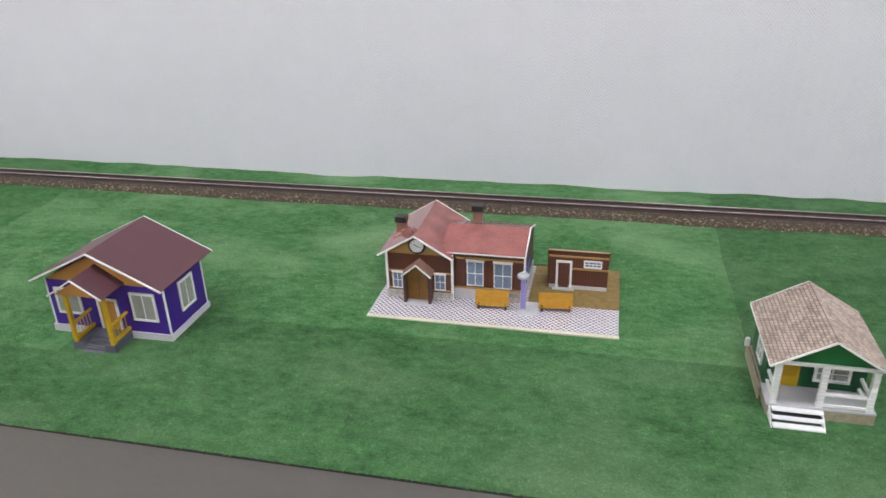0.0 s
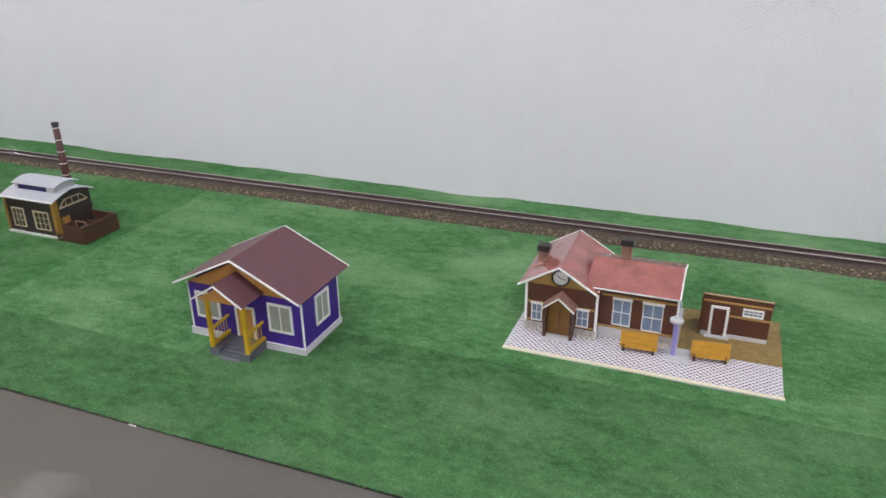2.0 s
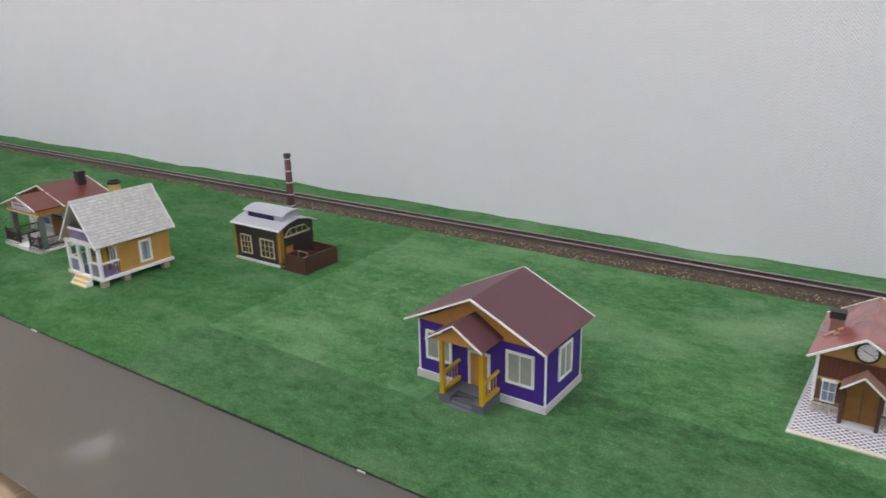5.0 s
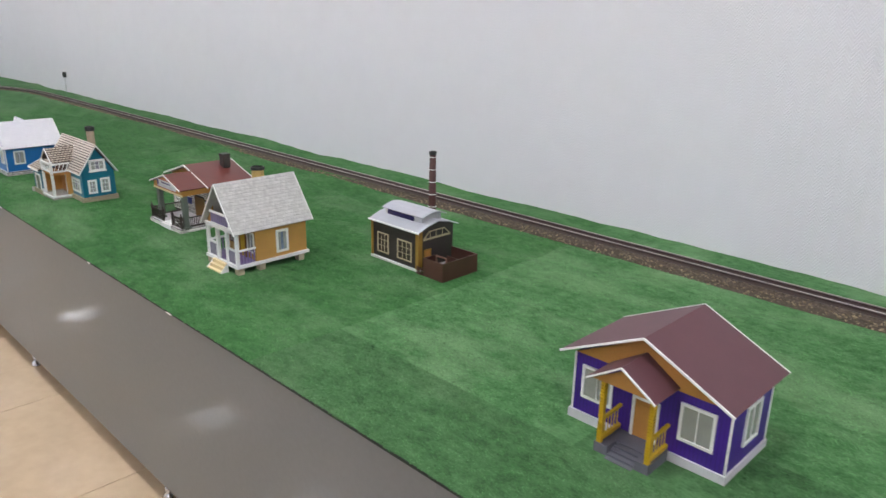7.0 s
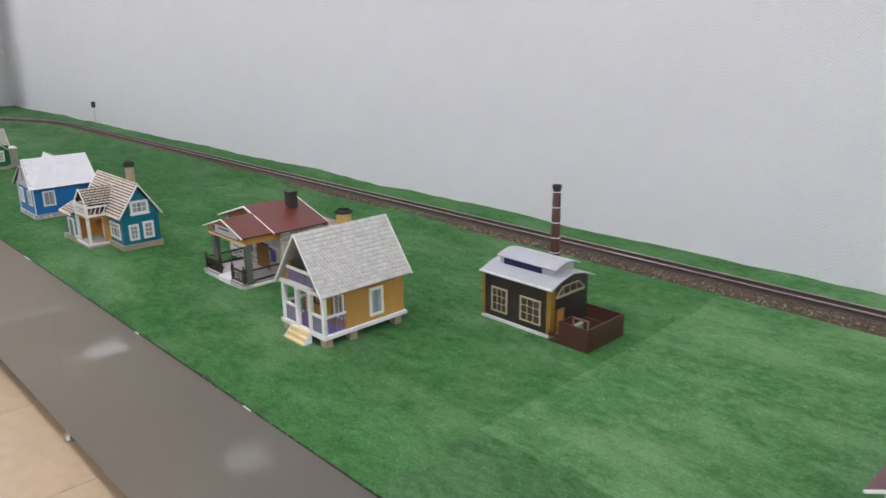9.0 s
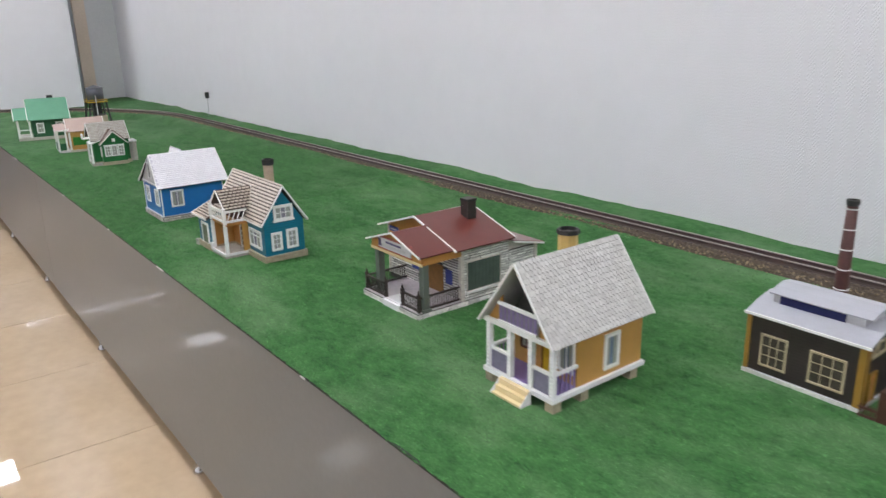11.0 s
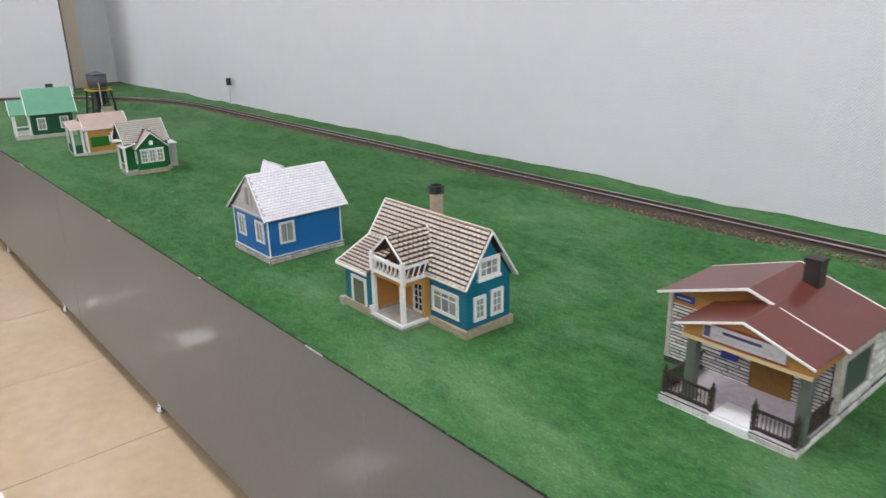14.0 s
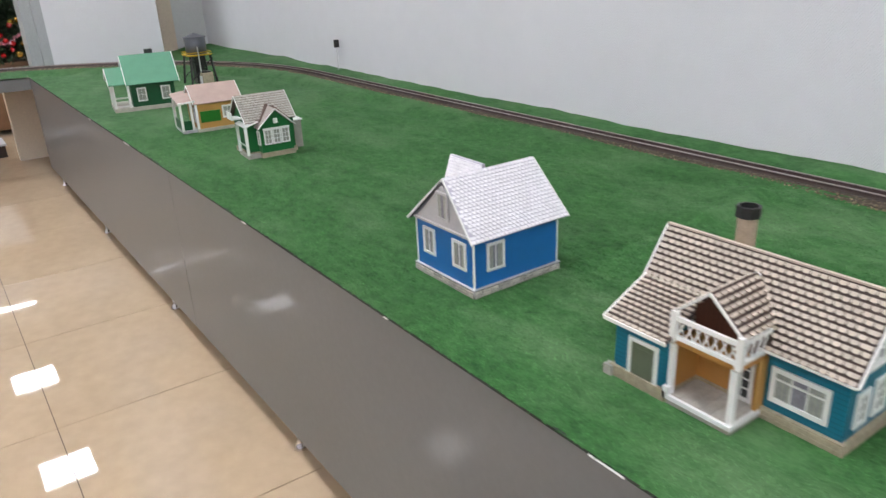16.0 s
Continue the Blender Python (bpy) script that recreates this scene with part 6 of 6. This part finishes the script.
gable_roof(N_, "y", 1.190, 1.285, -7.63, -7.38, -7.505, 0.148, 0.148, 0.222, MINT, TRIM, tw=0.006, name="porch_roof", ends=(0,))
for x, y in ((-7.405, 1.208), (-7.62, 1.208), (-7.405, 1.282)):
    N_.part("porch_post", Shape().box(x - 0.006, x + 0.006, y - 0.006, y + 0.006, 0.022, 0.15), TRIM)
for z in (0.028, 0.072):
    N_.part("porch_rail", Shape().box(-7.408, -7.402, 1.214, 1.276, z, z + 0.006), TRIM)
window(N_, "E", -7.40, 1.322, 1.370, 0.048, 0.120, TRIM, PANE, 2, 2, w=0.0065)
window(N_, "E", -7.40, 1.444, 1.492, 0.048, 0.120, TRIM, PANE, 2, 2, w=0.0065)
cn = N_.part("chimney", Shape().box(-7.655, -7.625, 1.425, 1.455, 0.18, 0.265), CHIMBROWN)
N_.part("chimney_cap", Shape().box(-7.660, -7.620, 1.42, 1.46, 0.265, 0.290), BLACK, cn)

# ---------------------------------------------------------------- water tower
O = Model("water_tower", "grey water tank on a dark trestle with yellow platform", "water tower", -8.1, 1.88, "model buildings")
for sx in (-1, 1):
    for sy in (-1, 1):
        O.part("leg", Shape().bar((-8.1 + sx * 0.082, 1.88 + sy * 0.082, -0.005), (-8.1 + sx * 0.062, 1.88 + sy * 0.062, 0.176), 0.010, 0.010), BLACK)
    O.part("brace", Shape().bar((-8.1 + 0.09 * sx, 1.80, 0.03), (-8.1 + 0.07 * sx, 1.95, 0.16), 0.005, 0.005), BLACK)
    O.part("brace", Shape().bar((-8.02, 1.88 - 0.085 * sx, 0.03), (-8.02, 1.88 + 0.07 * sx, 0.16), 0.005, 0.005), BLACK)
O.part("platform", Shape().box(-8.175, -8.025, 1.805, 1.955, 0.178, 0.185), YELLOW)
for sx in (-1, 1):
    O.part("platform_rail", Shape().box(-8.175, -8.025, 1.88 + sx * 0.073 - 0.0015, 1.88 + sx * 0.073 + 0.0015, 0.196, 0.200), YELLOW)
    O.part("platform_rail", Shape().box(-8.1 + sx * 0.073 - 0.0015, -8.1 + sx * 0.073 + 0.0015, 1.808, 1.952, 0.196, 0.200), YELLOW)
O.part("tank", Shape().tube(-8.1, 1.88, [(0.185, 0.064), (0.288, 0.066)], 24), TANKGREY, smooth=True)
O.part("tank_roof", Shape().tube(-8.1, 1.88, [(0.286, 0.071), (0.290, 0.070), (0.312, 0.004)], 24), TANKGREY)
O.part("core", Shape().box(-8.13, -8.07, 1.85, 1.91, -0.004, 0.176), BLACK)
O.part("pipe", Shape().tube(-8.01, 1.862, [(0.05, 0.004), (0.235, 0.004)], 10), PALEGREY)
O.part("valve_box", Shape().box(-8.02, -7.99, 1.85, 1.885, -0.004, 0.055), PALEGREY)
Y = Model("water_trough", "beige square trough with a dark lid beside the water tower", "trough", -8.0, 1.89, "model buildings")
Y.part("body", Shape().box(-8.032, -7.968, 1.858, 1.922, -0.006, 0.078), BEIGESTONE)
Y.part("lid", Shape().tube(-8.0, 1.89, [(0.078, 0.030), (0.086, 0.030)], 16), BLACK)

# ---------------------------------------------------------------- beyond the layout
P = Model("sideboard", "low brown sideboard beyond the layout", "sideboard", -11.9, 1.0, z=0)
P.part("body", Shape().box(-12.25, -11.55, 0.2, 1.7, 0.04, 0.64), CABINET, bevel=0.006)
P.part("top", Shape().box(-12.28, -11.52, 0.17, 1.73, 0.64, 0.67), CABINET)
for y in (0.24, 0.72, 1.2):
    P.part("door", Shape().box(-11.55, -11.535, y, y + 0.44, 0.08, 0.62), CABINET)
U = Model("low_box", "dark low box standing on the floor under the layout's wing", "box", -10.6, 0.72, z=0)
U.part("body", Shape().box(-10.75, -10.45, 0.55, 0.86, 0, 0.10), DARKWOOD, bevel=0.004)
U.part("lid", Shape().box(-10.76, -10.44, 0.54, 0.87, 0.10, 0.115), PALEGREY)
setting("pier_wall", Shape().box(END_X - 0.12, END_X - 0.0, 0.93, 1.160, 0, GRASS - 0.06), CREAMPIER, "cream pier under the layout's end", "pier")

fir = Model("christmas_tree", "small decorated fir with red baubles and pink tinsel", "christmas tree", -11.75, 1.17, z=0.67)
rnd = random.Random(77)
trunk = fir.part("trunk", Shape().tube(-11.75, 1.17, [(0, 0.02), (0.95, 0.004)], 10), CHIMBROWN)
crown = Shape()
for i in range(1500):
    h = rnd.uniform(0.02, 0.95)
    rad = 0.30 * (1 - h / 1.0) + 0.03
    a = rnd.uniform(0, 2 * math.pi)
    dx, dy = math.cos(a), math.sin(a)
    b0 = Vector((-11.75, 1.17, h + 0.03))
    tip = b0 + Vector((dx * rad, dy * rad, -0.05 + rnd.uniform(-0.03, 0.03)))
    for k in range(22):
        f = rnd.uniform(0.2, 1.0)
        p = b0.lerp(tip, f)
        d = Vector((rnd.gauss(0, 1), rnd.gauss(0, 1), rnd.gauss(0, 0.7))).normalized() * 0.045 + Vector((dx, dy, 0)) * 0.015
        sd = d.cross(Vector((0, 0, 1))).normalized() * 0.0060
        crown.poly([p - sd, p + sd, p + d], [(0, 1, 2)])
tagged(fir.part("crown", crown, NEEDLE), kind="stuff")
for i in range(38):
    h = rnd.uniform(0.05, 0.85)
    rad = 0.29 * (1 - h / 1.0) + 0.03
    a = rnd.uniform(0, 2 * math.pi)
    x, y, z = -11.75 + rad * math.cos(a), 1.17 + rad * math.sin(a), h - 0.02
    r = rnd.uniform(0.020, 0.034)
    rings = [(z + r * math.sin(t), max(0.001, r * math.cos(t))) for t in np.linspace(-1.5, 1.5, 9)]
    fir.part("bauble", Shape().tube(x, y, rings, 14), BAUBLE if i % 3 else GOLDB, smooth=True)
garland = Shape()
for i in range(2200):
    f = i / 2200
    h = 0.10 + 0.35 * f
    rad = 0.31 * (1 - h) + 0.03
    a = -1.5 + f * 5.5
    p = Vector((-11.75 + rad * math.cos(a), 1.17 + rad * math.sin(a), h + 0.02 * math.sin(f * 40)))
    d = Vector((rnd.gauss(0, 1), rnd.gauss(0, 1), rnd.gauss(0, 1))).normalized() * 0.03
    sd = d.cross(Vector((0.3, 0.2, 1))).normalized() * 0.003
    garland.poly([p - sd, p + sd, p + d], [(0, 1, 2)])
tagged(fir.part("tinsel", garland, TINSEL), kind="stuff")
